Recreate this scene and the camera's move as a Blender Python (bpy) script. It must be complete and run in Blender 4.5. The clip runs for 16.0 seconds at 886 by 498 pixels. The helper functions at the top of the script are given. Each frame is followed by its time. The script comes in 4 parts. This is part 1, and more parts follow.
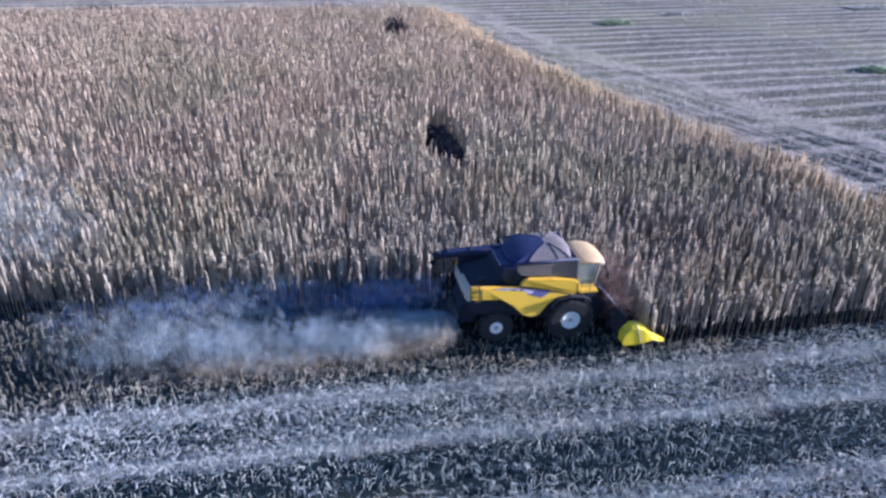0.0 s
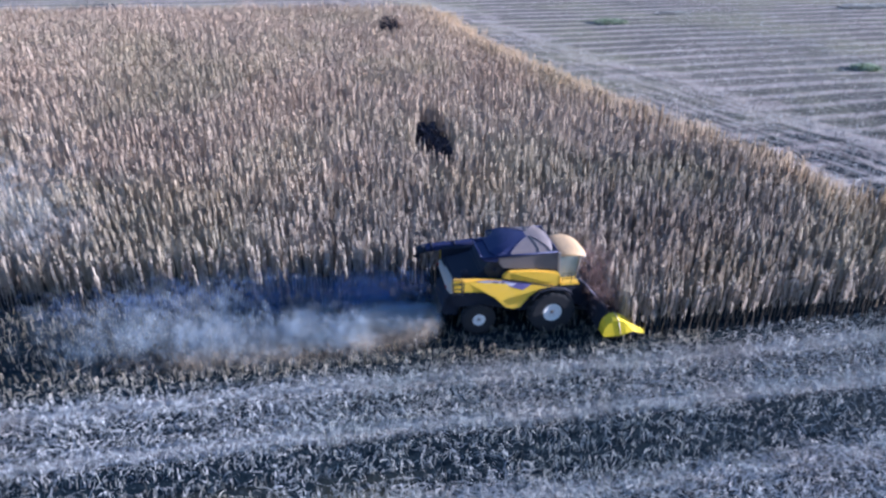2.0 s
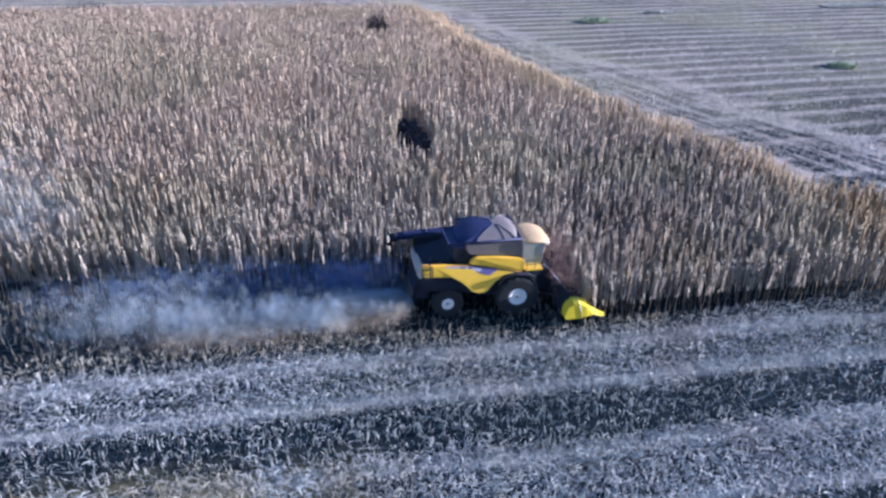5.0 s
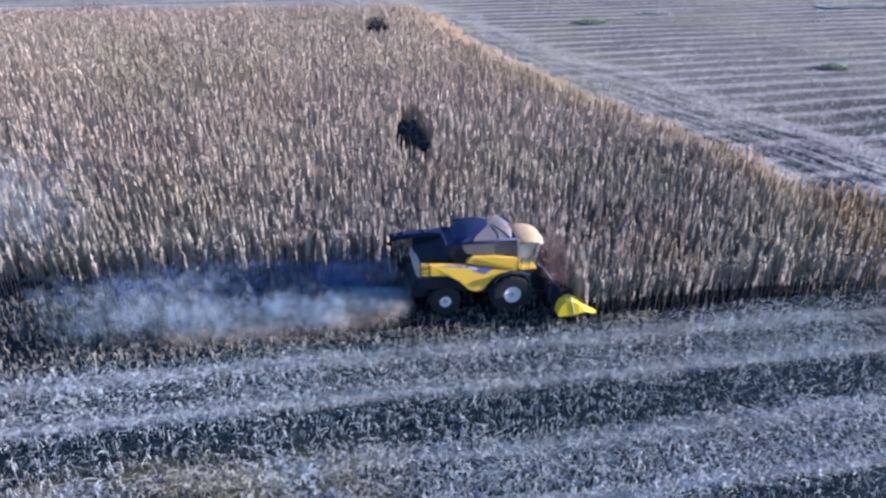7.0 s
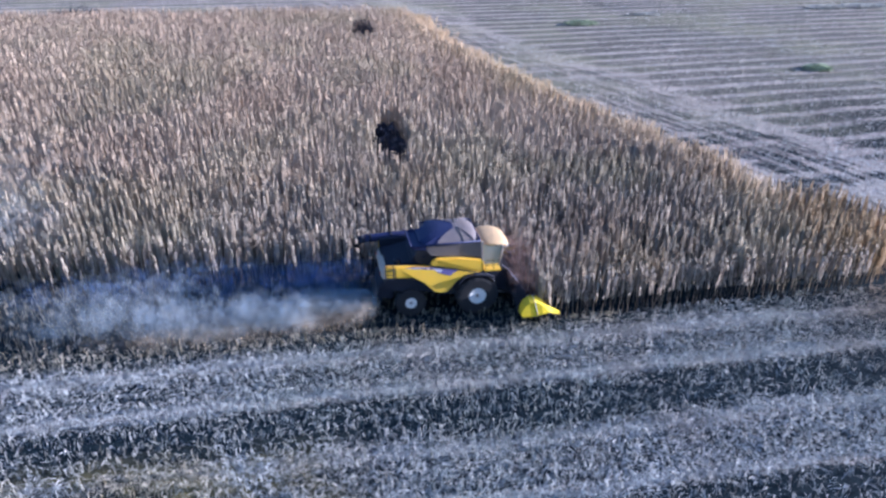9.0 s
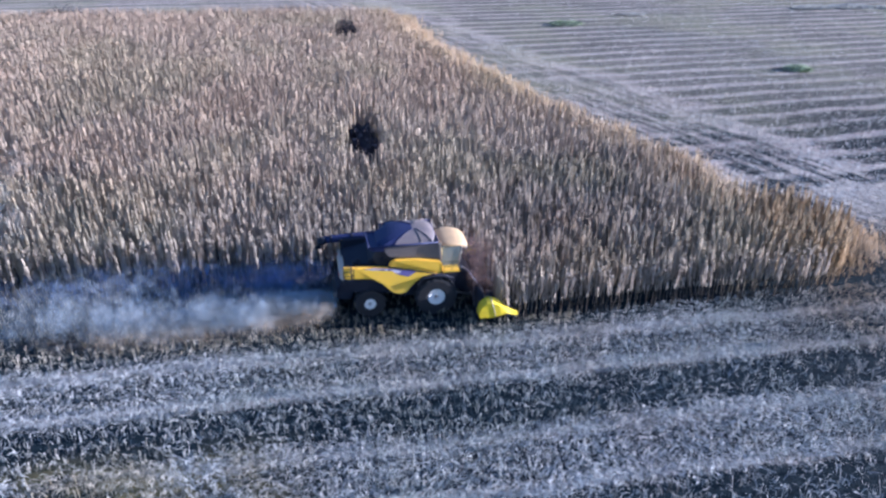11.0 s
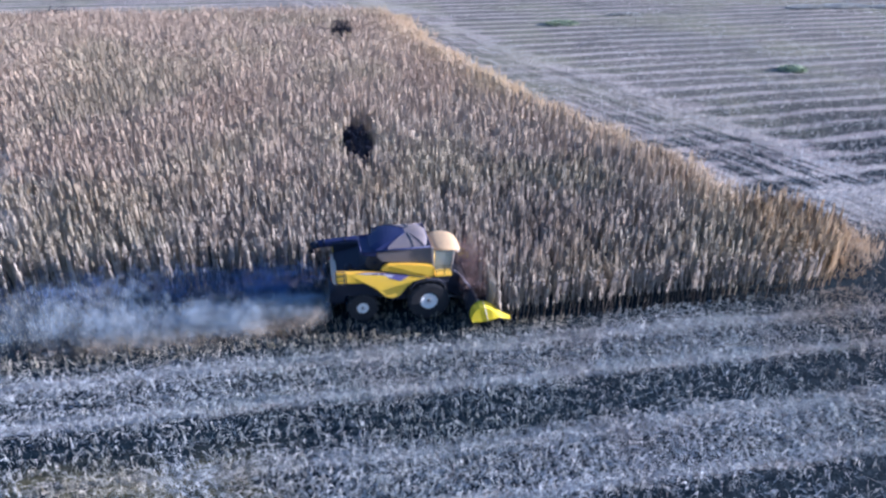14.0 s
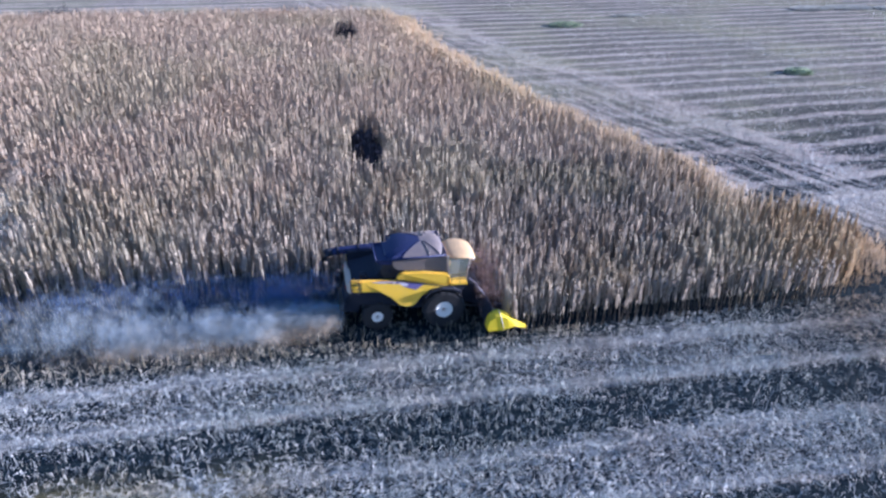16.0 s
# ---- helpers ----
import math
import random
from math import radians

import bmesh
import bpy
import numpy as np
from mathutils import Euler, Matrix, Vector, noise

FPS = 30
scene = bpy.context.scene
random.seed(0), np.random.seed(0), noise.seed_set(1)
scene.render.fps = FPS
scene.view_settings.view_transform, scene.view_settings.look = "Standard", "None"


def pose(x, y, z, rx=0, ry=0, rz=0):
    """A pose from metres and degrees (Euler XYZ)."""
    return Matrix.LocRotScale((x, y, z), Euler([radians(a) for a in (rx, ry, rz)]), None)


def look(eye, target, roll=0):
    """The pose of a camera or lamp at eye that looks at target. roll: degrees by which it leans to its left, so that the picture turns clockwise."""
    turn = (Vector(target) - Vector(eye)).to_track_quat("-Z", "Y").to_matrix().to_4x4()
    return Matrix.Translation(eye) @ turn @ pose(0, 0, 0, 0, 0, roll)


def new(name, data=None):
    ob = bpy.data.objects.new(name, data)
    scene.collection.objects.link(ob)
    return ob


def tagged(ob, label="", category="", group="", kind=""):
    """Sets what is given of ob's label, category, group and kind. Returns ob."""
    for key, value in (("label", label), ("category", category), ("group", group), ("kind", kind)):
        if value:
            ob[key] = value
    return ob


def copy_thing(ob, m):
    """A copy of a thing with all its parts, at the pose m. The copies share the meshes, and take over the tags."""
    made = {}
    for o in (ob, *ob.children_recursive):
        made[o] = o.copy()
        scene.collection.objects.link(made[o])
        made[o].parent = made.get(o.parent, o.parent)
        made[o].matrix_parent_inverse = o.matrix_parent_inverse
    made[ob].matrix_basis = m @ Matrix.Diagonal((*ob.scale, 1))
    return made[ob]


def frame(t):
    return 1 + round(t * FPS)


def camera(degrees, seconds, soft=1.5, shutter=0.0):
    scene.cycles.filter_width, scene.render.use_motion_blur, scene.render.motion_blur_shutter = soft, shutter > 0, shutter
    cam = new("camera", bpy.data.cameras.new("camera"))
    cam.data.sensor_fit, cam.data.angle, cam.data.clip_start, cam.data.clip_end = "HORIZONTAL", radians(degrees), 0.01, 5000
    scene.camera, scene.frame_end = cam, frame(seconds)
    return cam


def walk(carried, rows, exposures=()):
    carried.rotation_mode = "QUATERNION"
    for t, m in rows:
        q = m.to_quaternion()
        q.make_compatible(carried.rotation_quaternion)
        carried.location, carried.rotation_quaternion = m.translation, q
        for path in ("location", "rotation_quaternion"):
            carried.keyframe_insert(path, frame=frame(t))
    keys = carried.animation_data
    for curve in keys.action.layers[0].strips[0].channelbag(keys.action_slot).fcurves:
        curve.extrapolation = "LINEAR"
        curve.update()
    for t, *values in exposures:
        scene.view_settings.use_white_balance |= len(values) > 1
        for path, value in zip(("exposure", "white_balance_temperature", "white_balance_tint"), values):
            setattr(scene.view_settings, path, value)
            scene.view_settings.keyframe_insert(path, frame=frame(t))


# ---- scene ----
# ---------------------------------------------------------------- camera
cam = camera(62.53, 16.0, soft=2.6)

EXPOSURE, KELVIN, TINT = 1.44, 4620, 19

# seconds, x, y, z, heading to the right of +y, tilt down, roll (degrees)
PATH = [
    (0.0, -6.078, -25.935, 16.874, 10.104, 26.422, 0.912),
    (0.5, -6.112, -26.046, 16.850, 9.984, 26.359, 0.710),
    (1.0, -5.998, -26.189, 16.841, 9.967, 26.339, 0.652),
    (1.5, -5.767, -26.368, 16.837, 10.031, 26.363, 0.722),
    (2.0, -5.489, -26.585, 16.823, 10.113, 26.395, 0.826),
    (2.5, -5.196, -26.843, 16.802, 10.178, 26.408, 0.901),
    (3.0, -4.944, -27.135, 16.770, 10.241, 26.402, 0.930),
    (3.5, -4.742, -27.442, 16.758, 10.314, 26.392, 0.914),
    (4.0, -4.606, -27.735, 16.791, 10.365, 26.385, 0.875),
    (4.5, -4.580, -28.045, 16.895, 10.402, 26.399, 0.864),
    (5.0, -4.664, -28.369, 17.069, 10.446, 26.442, 0.894),
    (5.5, -4.787, -28.688, 17.272, 10.485, 26.499, 0.939),
    (6.0, -4.879, -28.983, 17.462, 10.502, 26.549, 0.963),
    (6.5, -4.870, -29.234, 17.596, 10.484, 26.577, 0.938),
    (7.0, -4.759, -29.440, 17.675, 10.455, 26.580, 0.883),
    (7.5, -4.552, -29.633, 17.740, 10.442, 26.568, 0.830),
    (8.0, -4.236, -29.803, 17.812, 10.445, 26.556, 0.779),
    (8.5, -3.804, -29.946, 17.893, 10.470, 26.561, 0.739),
    (9.0, -3.304, -30.060, 17.977, 10.517, 26.578, 0.721),
    (9.5, -2.818, -30.177, 18.042, 10.568, 26.593, 0.722),
    (10.0, -2.345, -30.296, 18.087, 10.620, 26.601, 0.741),
    (10.5, -1.919, -30.406, 18.122, 10.673, 26.609, 0.776),
    (11.0, -1.573, -30.497, 18.153, 10.730, 26.621, 0.822),
    (11.5, -1.340, -30.559, 18.190, 10.790, 26.643, 0.875),
    (12.0, -1.219, -30.591, 18.231, 10.847, 26.672, 0.912),
    (12.5, -1.165, -30.608, 18.277, 10.888, 26.702, 0.912),
    (13.0, -1.171, -30.591, 18.328, 10.917, 26.733, 0.893),
    (13.5, -1.229, -30.545, 18.384, 10.941, 26.768, 0.879),
    (14.0, -1.338, -30.464, 18.461, 10.962, 26.805, 0.880),
    (14.5, -1.481, -30.344, 18.537, 10.991, 26.837, 0.899),
    (15.0, -1.658, -30.201, 18.596, 11.032, 26.861, 0.929),
    (15.5, -1.845, -30.042, 18.642, 11.075, 26.869, 0.952),
    (16.0, -2.031, -29.877, 18.681, 11.122, 26.860, 0.961),
]
walk(cam, [(t, pose(x, y, z, 90 - tilt, 0, -turn) @ pose(0, 0, 0, 0, 0, roll)) for t, x, y, z, turn, tilt, roll in PATH],
     exposures=[(0.0, EXPOSURE, KELVIN, TINT), (5.0, EXPOSURE, KELVIN, TINT), (16.0, EXPOSURE + 0.08, KELVIN, TINT)])

# ---------------------------------------------------------------- light
scene.cycles.transparent_max_bounces = 64
SUN_TURN, SUN_HIGH = radians(-5), radians(12.5)
TO_SUN = Vector((math.cos(SUN_TURN) * math.cos(SUN_HIGH), math.sin(SUN_TURN) * math.cos(SUN_HIGH), math.sin(SUN_HIGH)))
world = bpy.data.worlds.new("sky")
scene.world = world
world.use_nodes = True
wt = world.node_tree
sky = wt.nodes.new("ShaderNodeTexSky")
sky.sky_type, sky.sun_disc = "NISHITA", False
sky.sun_elevation, sky.sun_rotation = SUN_HIGH, radians(90) - SUN_TURN
sky.air_density, sky.dust_density, sky.ozone_density = 1.0, 1.5, 1.5
wt.links.new(sky.outputs[0], wt.nodes["Background"].inputs[0])
wt.nodes["Background"].inputs[1].default_value = 0.062
lamp = bpy.data.lights.new("sun", "SUN")
lamp.energy, lamp.angle, lamp.color = 5.0, radians(0.6), (1.0, 0.80, 0.60)
sun = new("sun", lamp)
sun.matrix_world = look(TO_SUN * 200, (0, 0, 0))

# ---------------------------------------------------------------- materials


def material(name, rough=0.7, metal=0.0):
    m = bpy.data.materials.new(name)
    m.use_nodes = True
    b = m.node_tree.nodes["Principled BSDF"]
    b.inputs["Roughness"].default_value, b.inputs["Metallic"].default_value = rough, metal
    return m, m.node_tree, b


def add(nt, kind, **values):
    n = nt.nodes.new(kind)
    for key, value in values.items():
        if key in n.inputs:
            n.inputs[key].default_value = value
    return n


def noise_of(nt, scale, detail=4.0, rough=0.6, where="Object", stretch=None):
    co = nt.nodes.new("ShaderNodeTexCoord")
    out = co.outputs[where]
    if stretch:
        mp = nt.nodes.new("ShaderNodeMapping")
        mp.inputs["Scale"].default_value = stretch
        nt.links.new(out, mp.inputs[0])
        out = mp.outputs[0]
    n = add(nt, "ShaderNodeTexNoise", Scale=scale, Detail=detail, Roughness=rough)
    nt.links.new(out, n.inputs["Vector"])
    return n.outputs["Fac"]


def ramp(nt, fac, stops):
    r = nt.nodes.new("ShaderNodeValToRGB")
    e = r.color_ramp.elements
    e[0].position, e[0].color = stops[0][0], (*stops[0][1], 1)
    e[1].position, e[1].color = stops[-1][0], (*stops[-1][1], 1)
    for p, c in stops[1:-1]:
        e.new(p).color = (*c, 1)
    nt.links.new(fac, r.inputs[0])
    return r.outputs[0]


def mix(nt, fac, a, b, how="MIX"):
    n = nt.nodes.new("ShaderNodeMix")
    n.data_type, n.blend_type = "RGBA", how
    for value, socket in ((fac, n.inputs[0]), (a, n.inputs[6]), (b, n.inputs[7])):
        if isinstance(value, (int, float)):
            socket.default_value = value
        elif isinstance(value, tuple):
            socket.default_value = (*value, 1)
        else:
            nt.links.new(value, socket)
    return n.outputs[2]


def calc(nt, op, a, b=None, c=None):
    n = nt.nodes.new("ShaderNodeMath")
    n.operation = op
    for i, value in enumerate((a, b, c)):
        if isinstance(value, (int, float)):
            n.inputs[i].default_value = value
        elif value is not None:
            nt.links.new(value, n.inputs[i])
    return n.outputs[0]


def span(nt, value, lo, hi, to_lo=0.0, to_hi=1.0):
    n = nt.nodes.new("ShaderNodeMapRange")
    n.interpolation_type = "SMOOTHSTEP"
    for i, x in enumerate((value, lo, hi, to_lo, to_hi)):
        if isinstance(x, (int, float)):
            n.inputs[i].default_value = x
        else:
            nt.links.new(x, n.inputs[i])
    return n.outputs[0]


def bump(nt, b, height, strength=0.5, distance=0.02):
    n = add(nt, "ShaderNodeBump", Strength=strength, Distance=distance)
    nt.links.new(height, n.inputs["Height"])
    nt.links.new(n.outputs[0], b.inputs["Normal"])


def attribute(nt, name):
    a = nt.nodes.new("ShaderNodeAttribute")
    a.attribute_name = name
    return a.outputs["Fac"]


def dry_leaf_material(name, dark, mid, light, gold, sheer=0.2, moss=(0.30, 0.30, 0.15), even=0.75):
    """Dry maize: brown to pale straw from plant to plant, golden where the plants stand in grass."""
    m, nt, b = material(name, 0.75)
    tone = calc(nt, "ADD", calc(nt, "MULTIPLY_ADD", attribute(nt, "tone"), even, (0.75 - even) * 0.55), calc(nt, "MULTIPLY", noise_of(nt, 0.16, 3), 0.45))
    tone = calc(nt, "ADD", tone, calc(nt, "MULTIPLY", calc(nt, "SUBTRACT", noise_of(nt, 9, 3), 0.5), 0.35))
    # lowest stop is for stalks: their brown, deepened by painted shade between them
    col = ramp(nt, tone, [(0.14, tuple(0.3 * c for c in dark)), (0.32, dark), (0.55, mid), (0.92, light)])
    co = nt.nodes.new("ShaderNodeTexCoord")
    sep = nt.nodes.new("ShaderNodeSeparateXYZ")
    nt.links.new(co.outputs["Object"], sep.inputs[0])
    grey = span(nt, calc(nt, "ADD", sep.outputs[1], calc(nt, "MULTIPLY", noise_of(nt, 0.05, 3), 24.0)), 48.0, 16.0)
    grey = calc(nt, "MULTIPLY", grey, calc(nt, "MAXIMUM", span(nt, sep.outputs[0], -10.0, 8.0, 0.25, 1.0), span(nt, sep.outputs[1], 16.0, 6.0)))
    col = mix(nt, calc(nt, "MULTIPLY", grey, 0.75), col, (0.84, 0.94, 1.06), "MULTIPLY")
    hue = span(nt, noise_of(nt, 0.07, 2), 0.46, 0.62)
    col = mix(nt, calc(nt, "MULTIPLY", hue, 0.35), col, moss)
    rust = span(nt, noise_of(nt, 0.11, 2, where="Object", stretch=(1.3, 0.8, 1)), 0.52, 0.68)
    col = mix(nt, calc(nt, "MULTIPLY", rust, 0.18), col, (0.34, 0.20, 0.13))
    col = mix(nt, calc(nt, "MULTIPLY", attribute(nt, "gold"), 0.60), col, gold)
    tip = calc(nt, "MULTIPLY", span(nt, sep.outputs[0], 18.5, 26.0), span(nt, sep.outputs[1], 9.0, 4.0))
    col = mix(nt, calc(nt, "MULTIPLY", tip, span(nt, noise_of(nt, 0.5, 3), 0.35, 0.65, 0.25, 0.75)), col, (0.46, 0.32, 0.17))
    nt.links.new(col, b.inputs["Base Color"])
    b.inputs["Specular IOR Level"].default_value = 0.25
    tr = nt.nodes.new("ShaderNodeBsdfTranslucent")
    nt.links.new(col, tr.inputs[0])
    sh = nt.nodes.new("ShaderNodeMixShader")
    sh.inputs[0].default_value = sheer
    nt.links.new(b.outputs[0], sh.inputs[1])
    nt.links.new(tr.outputs[0], sh.inputs[2])
    nt.links.new(sh.outputs[0], nt.nodes["Material Output"].inputs[0])
    return m


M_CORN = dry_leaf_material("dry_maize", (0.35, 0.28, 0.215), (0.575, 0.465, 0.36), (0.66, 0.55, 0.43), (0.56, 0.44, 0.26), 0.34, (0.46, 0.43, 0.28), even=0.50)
M_STRAW = dry_leaf_material("pale_straw", (0.09, 0.09, 0.085), (0.34, 0.33, 0.30), (0.82, 0.79, 0.74), (0.55, 0.45, 0.25), 0.12, (0.28, 0.34, 0.31))

STAND = 2.0          # how far along the field the harvester has come
PASS = 5.75          # width of one pass of the harvester
# share of chopped straw across the passes cut before: pale swaths with a ridge along either side, bare lanes between
SWATH_Y = [-20.0, -19.2, -16.8, -16.2, -15.7, -15.0, -13.9, -13.5, -13.1, -12.5, -11.0, -10.4, -9.9, -9.5, -8.6, -7.7, -7.3, -6.8, -6.3, -5.2, -4.6, -4.1, -3.7, -3.2, -2.4, 4.0]
SWATH_C = [0.50, 0.34, 0.42, 0.78, 0.40, 0.10, 0.08, 0.45, 1.00, 0.52, 0.50, 0.85, 0.55, 0.16, 0.08, 0.10, 0.45, 1.05, 0.56, 0.42, 0.62, 1.00, 0.52, 0.30, 0.26, 0.24]


def straw_cover(nt):
    """How much chopped straw lies on the soil: stripes left by each pass, broken up by noise."""
    co = nt.nodes.new("ShaderNodeTexCoord")
    sep = nt.nodes.new("ShaderNodeSeparateXYZ")
    nt.links.new(co.outputs["Object"], sep.inputs[0])
    x, y = sep.outputs[0], sep.outputs[1]
    wob = calc(nt, "MULTIPLY", calc(nt, "SUBTRACT", noise_of(nt, 0.22, 3), 0.5), 1.3)
    yy = calc(nt, "ADD", y, wob)
    swath = ramp(nt, calc(nt, "DIVIDE", calc(nt, "ADD", yy, 20.0), 24.0), [((a + 20.0) / 24.0, (c, c, c)) for a, c in zip(SWATH_Y, SWATH_C)])
    near = calc(nt, "SUBTRACT", calc(nt, "MULTIPLY", swath, 2.5), 1.25)
    old = calc(nt, "MULTIPLY", span(nt, y, -9.8, -11.2), span(nt, x, -4.0, -12.0))
    near = calc(nt, "SUBTRACT", near, calc(nt, "MULTIPLY", old, 1.3))
    # the field beyond was cut along lines turned by five degrees
    turned = calc(nt, "SUBTRACT", calc(nt, "MULTIPLY", y, math.cos(radians(4.7))), calc(nt, "MULTIPLY", x, math.sin(radians(4.7))))
    wob2 = calc(nt, "MULTIPLY", calc(nt, "SUBTRACT", noise_of(nt, 0.06, 3), 0.5), 3.0)
    broad = calc(nt, "COSINE", calc(nt, "MULTIPLY", calc(nt, "ADD", turned, wob2), 2 * math.pi / PASS))
    mp = nt.nodes.new("ShaderNodeMapping")
    mp.inputs["Rotation"].default_value = (0, 0, radians(-4.7))
    nt.links.new(co.outputs["Object"], mp.inputs[0])
    mp2 = nt.nodes.new("ShaderNodeMapping")
    mp2.inputs["Scale"].default_value = (0.10, 1.0, 1.0)
    nt.links.new(mp.outputs[0], mp2.inputs[0])
    drawn = add(nt, "ShaderNodeTexNoise", Scale=1.1, Detail=6.0, Roughness=0.75)
    nt.links.new(mp2.outputs[0], drawn.inputs["Vector"])
    turn_of_row = calc(nt, "MULTIPLY", calc(nt, "ADD", turned, calc(nt, "MULTIPLY", wob2, 0.7)), 2 * math.pi / 3.4)
    fine = calc(nt, "ADD", calc(nt, "COSINE", turn_of_row), calc(nt, "MULTIPLY", calc(nt, "COSINE", calc(nt, "MULTIPLY", turn_of_row, 2.0)), 0.5))
    clear = span(nt, noise_of(nt, 0.045, 4, 0.7), 0.35, 0.65, 0.35, 1.5)
    beyond = calc(nt, "ADD", calc(nt, "ADD", calc(nt, "MULTIPLY", broad, 0.30), calc(nt, "MULTIPLY", fine, clear)), calc(nt, "MULTIPLY", calc(nt, "SUBTRACT", drawn.outputs["Fac"], 0.5), 4.2))
    beyond = calc(nt, "ADD", beyond, calc(nt, "MULTIPLY", calc(nt, "SUBTRACT", noise_of(nt, 1.9, 6, 0.8), 0.5), 4.0))
    beyond = calc(nt, "ADD", beyond, calc(nt, "MULTIPLY", calc(nt, "MULTIPLY", span(nt, y, 76.0, 82.0), span(nt, x, 30.0, 8.0)), 0.6))
    is_far = span(nt, y, 6.0, 12.0)
    lines = calc(nt, "ADD", calc(nt, "MULTIPLY", near, calc(nt, "SUBTRACT", 1.0, is_far)), calc(nt, "MULTIPLY", beyond, is_far))
    patch = calc(nt, "SUBTRACT", noise_of(nt, 0.09, 4), 0.5)
    grain = calc(nt, "SUBTRACT", noise_of(nt, 7.5, 6, 0.75), 0.5)
    total = calc(nt, "ADD", calc(nt, "MULTIPLY", lines, 0.42), calc(nt, "ADD", calc(nt, "MULTIPLY", patch, span(nt, y, 4.0, 12.0, 0.55, 1.1)), calc(nt, "MULTIPLY", grain, 3.1)))
    # a pale strip of trampled straw runs along the standing maize
    edge = calc(nt, "SUBTRACT", calc(nt, "ADD", x, calc(nt, "MULTIPLY", y, 0.30)), 34.5)
    strip = calc(nt, "MULTIPLY", span(nt, calc(nt, "ABSOLUTE", calc(nt, "ADD", edge, calc(nt, "MULTIPLY", patch, 5))), 9.5, 6.0), span(nt, y, 1.0, 7.0))
    comb = nt.nodes.new("ShaderNodeCombineXYZ")
    nt.links.new(calc(nt, "MULTIPLY", edge, 0.9), comb.inputs[0])
    nt.links.new(calc(nt, "MULTIPLY", y, 0.11), comb.inputs[1])
    lane = add(nt, "ShaderNodeTexNoise", Scale=1.0, Detail=6.0, Roughness=0.72)
    nt.links.new(comb.outputs[0], lane.inputs["Vector"])
    lanes = calc(nt, "SUBTRACT", lane.outputs["Fac"], 0.5)
    total = calc(nt, "MULTIPLY", total, calc(nt, "SUBTRACT", 1.0, calc(nt, "MULTIPLY", strip, 0.6)))
    total = calc(nt, "ADD", total, calc(nt, "MULTIPLY", strip, calc(nt, "ADD", 0.16, calc(nt, "MULTIPLY", lanes, 2.8))))
    # straw heaped up where the far rows end
    ends = calc(nt, "ABSOLUTE", calc(nt, "SUBTRACT", calc(nt, "ADD", edge, calc(nt, "MULTIPLY", patch, 22)), 7.0))
    total = calc(nt, "ADD", total, calc(nt, "MULTIPLY", calc(nt, "MULTIPLY", span(nt, ends, 3.6, 0.3), span(nt, y, 10.0, 16.0)), 0.42))
    turning = calc(nt, "MULTIPLY", span(nt, calc(nt, "ABSOLUTE", calc(nt, "SUBTRACT", calc(nt, "ADD", y, calc(nt, "MULTIPLY", patch, 8)), 6.0)), 7.0, 3.0), span(nt, x, 29.5, 34.0))
    total = calc(nt, "ADD", total, calc(nt, "MULTIPLY", turning, 0.45))
    # little straw reached the turning ground beside the tip of the maize
    bare = calc(nt, "MULTIPLY", span(nt, x, 18.0, 26.0), calc(nt, "MULTIPLY", span(nt, y, -9.6, -7.6), span(nt, y, 1.5, -1.5)))
    total = calc(nt, "SUBTRACT", total, calc(nt, "ADD", calc(nt, "MULTIPLY", bare, 0.22), span(nt, y, 2.0, 10.0, 0.20, 0.06)))
    total = calc(nt, "SUBTRACT", total, calc(nt, "MULTIPLY", calc(nt, "MULTIPLY", span(nt, x, 4.0, 14.0), span(nt, y, -11.5, -14.0)), 0.14))
    share = span(nt, total, -0.18, 0.42)
    # from y 18 to 40 the straw share grows paler and more even
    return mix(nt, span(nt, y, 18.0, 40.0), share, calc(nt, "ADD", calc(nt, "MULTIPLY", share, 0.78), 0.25))


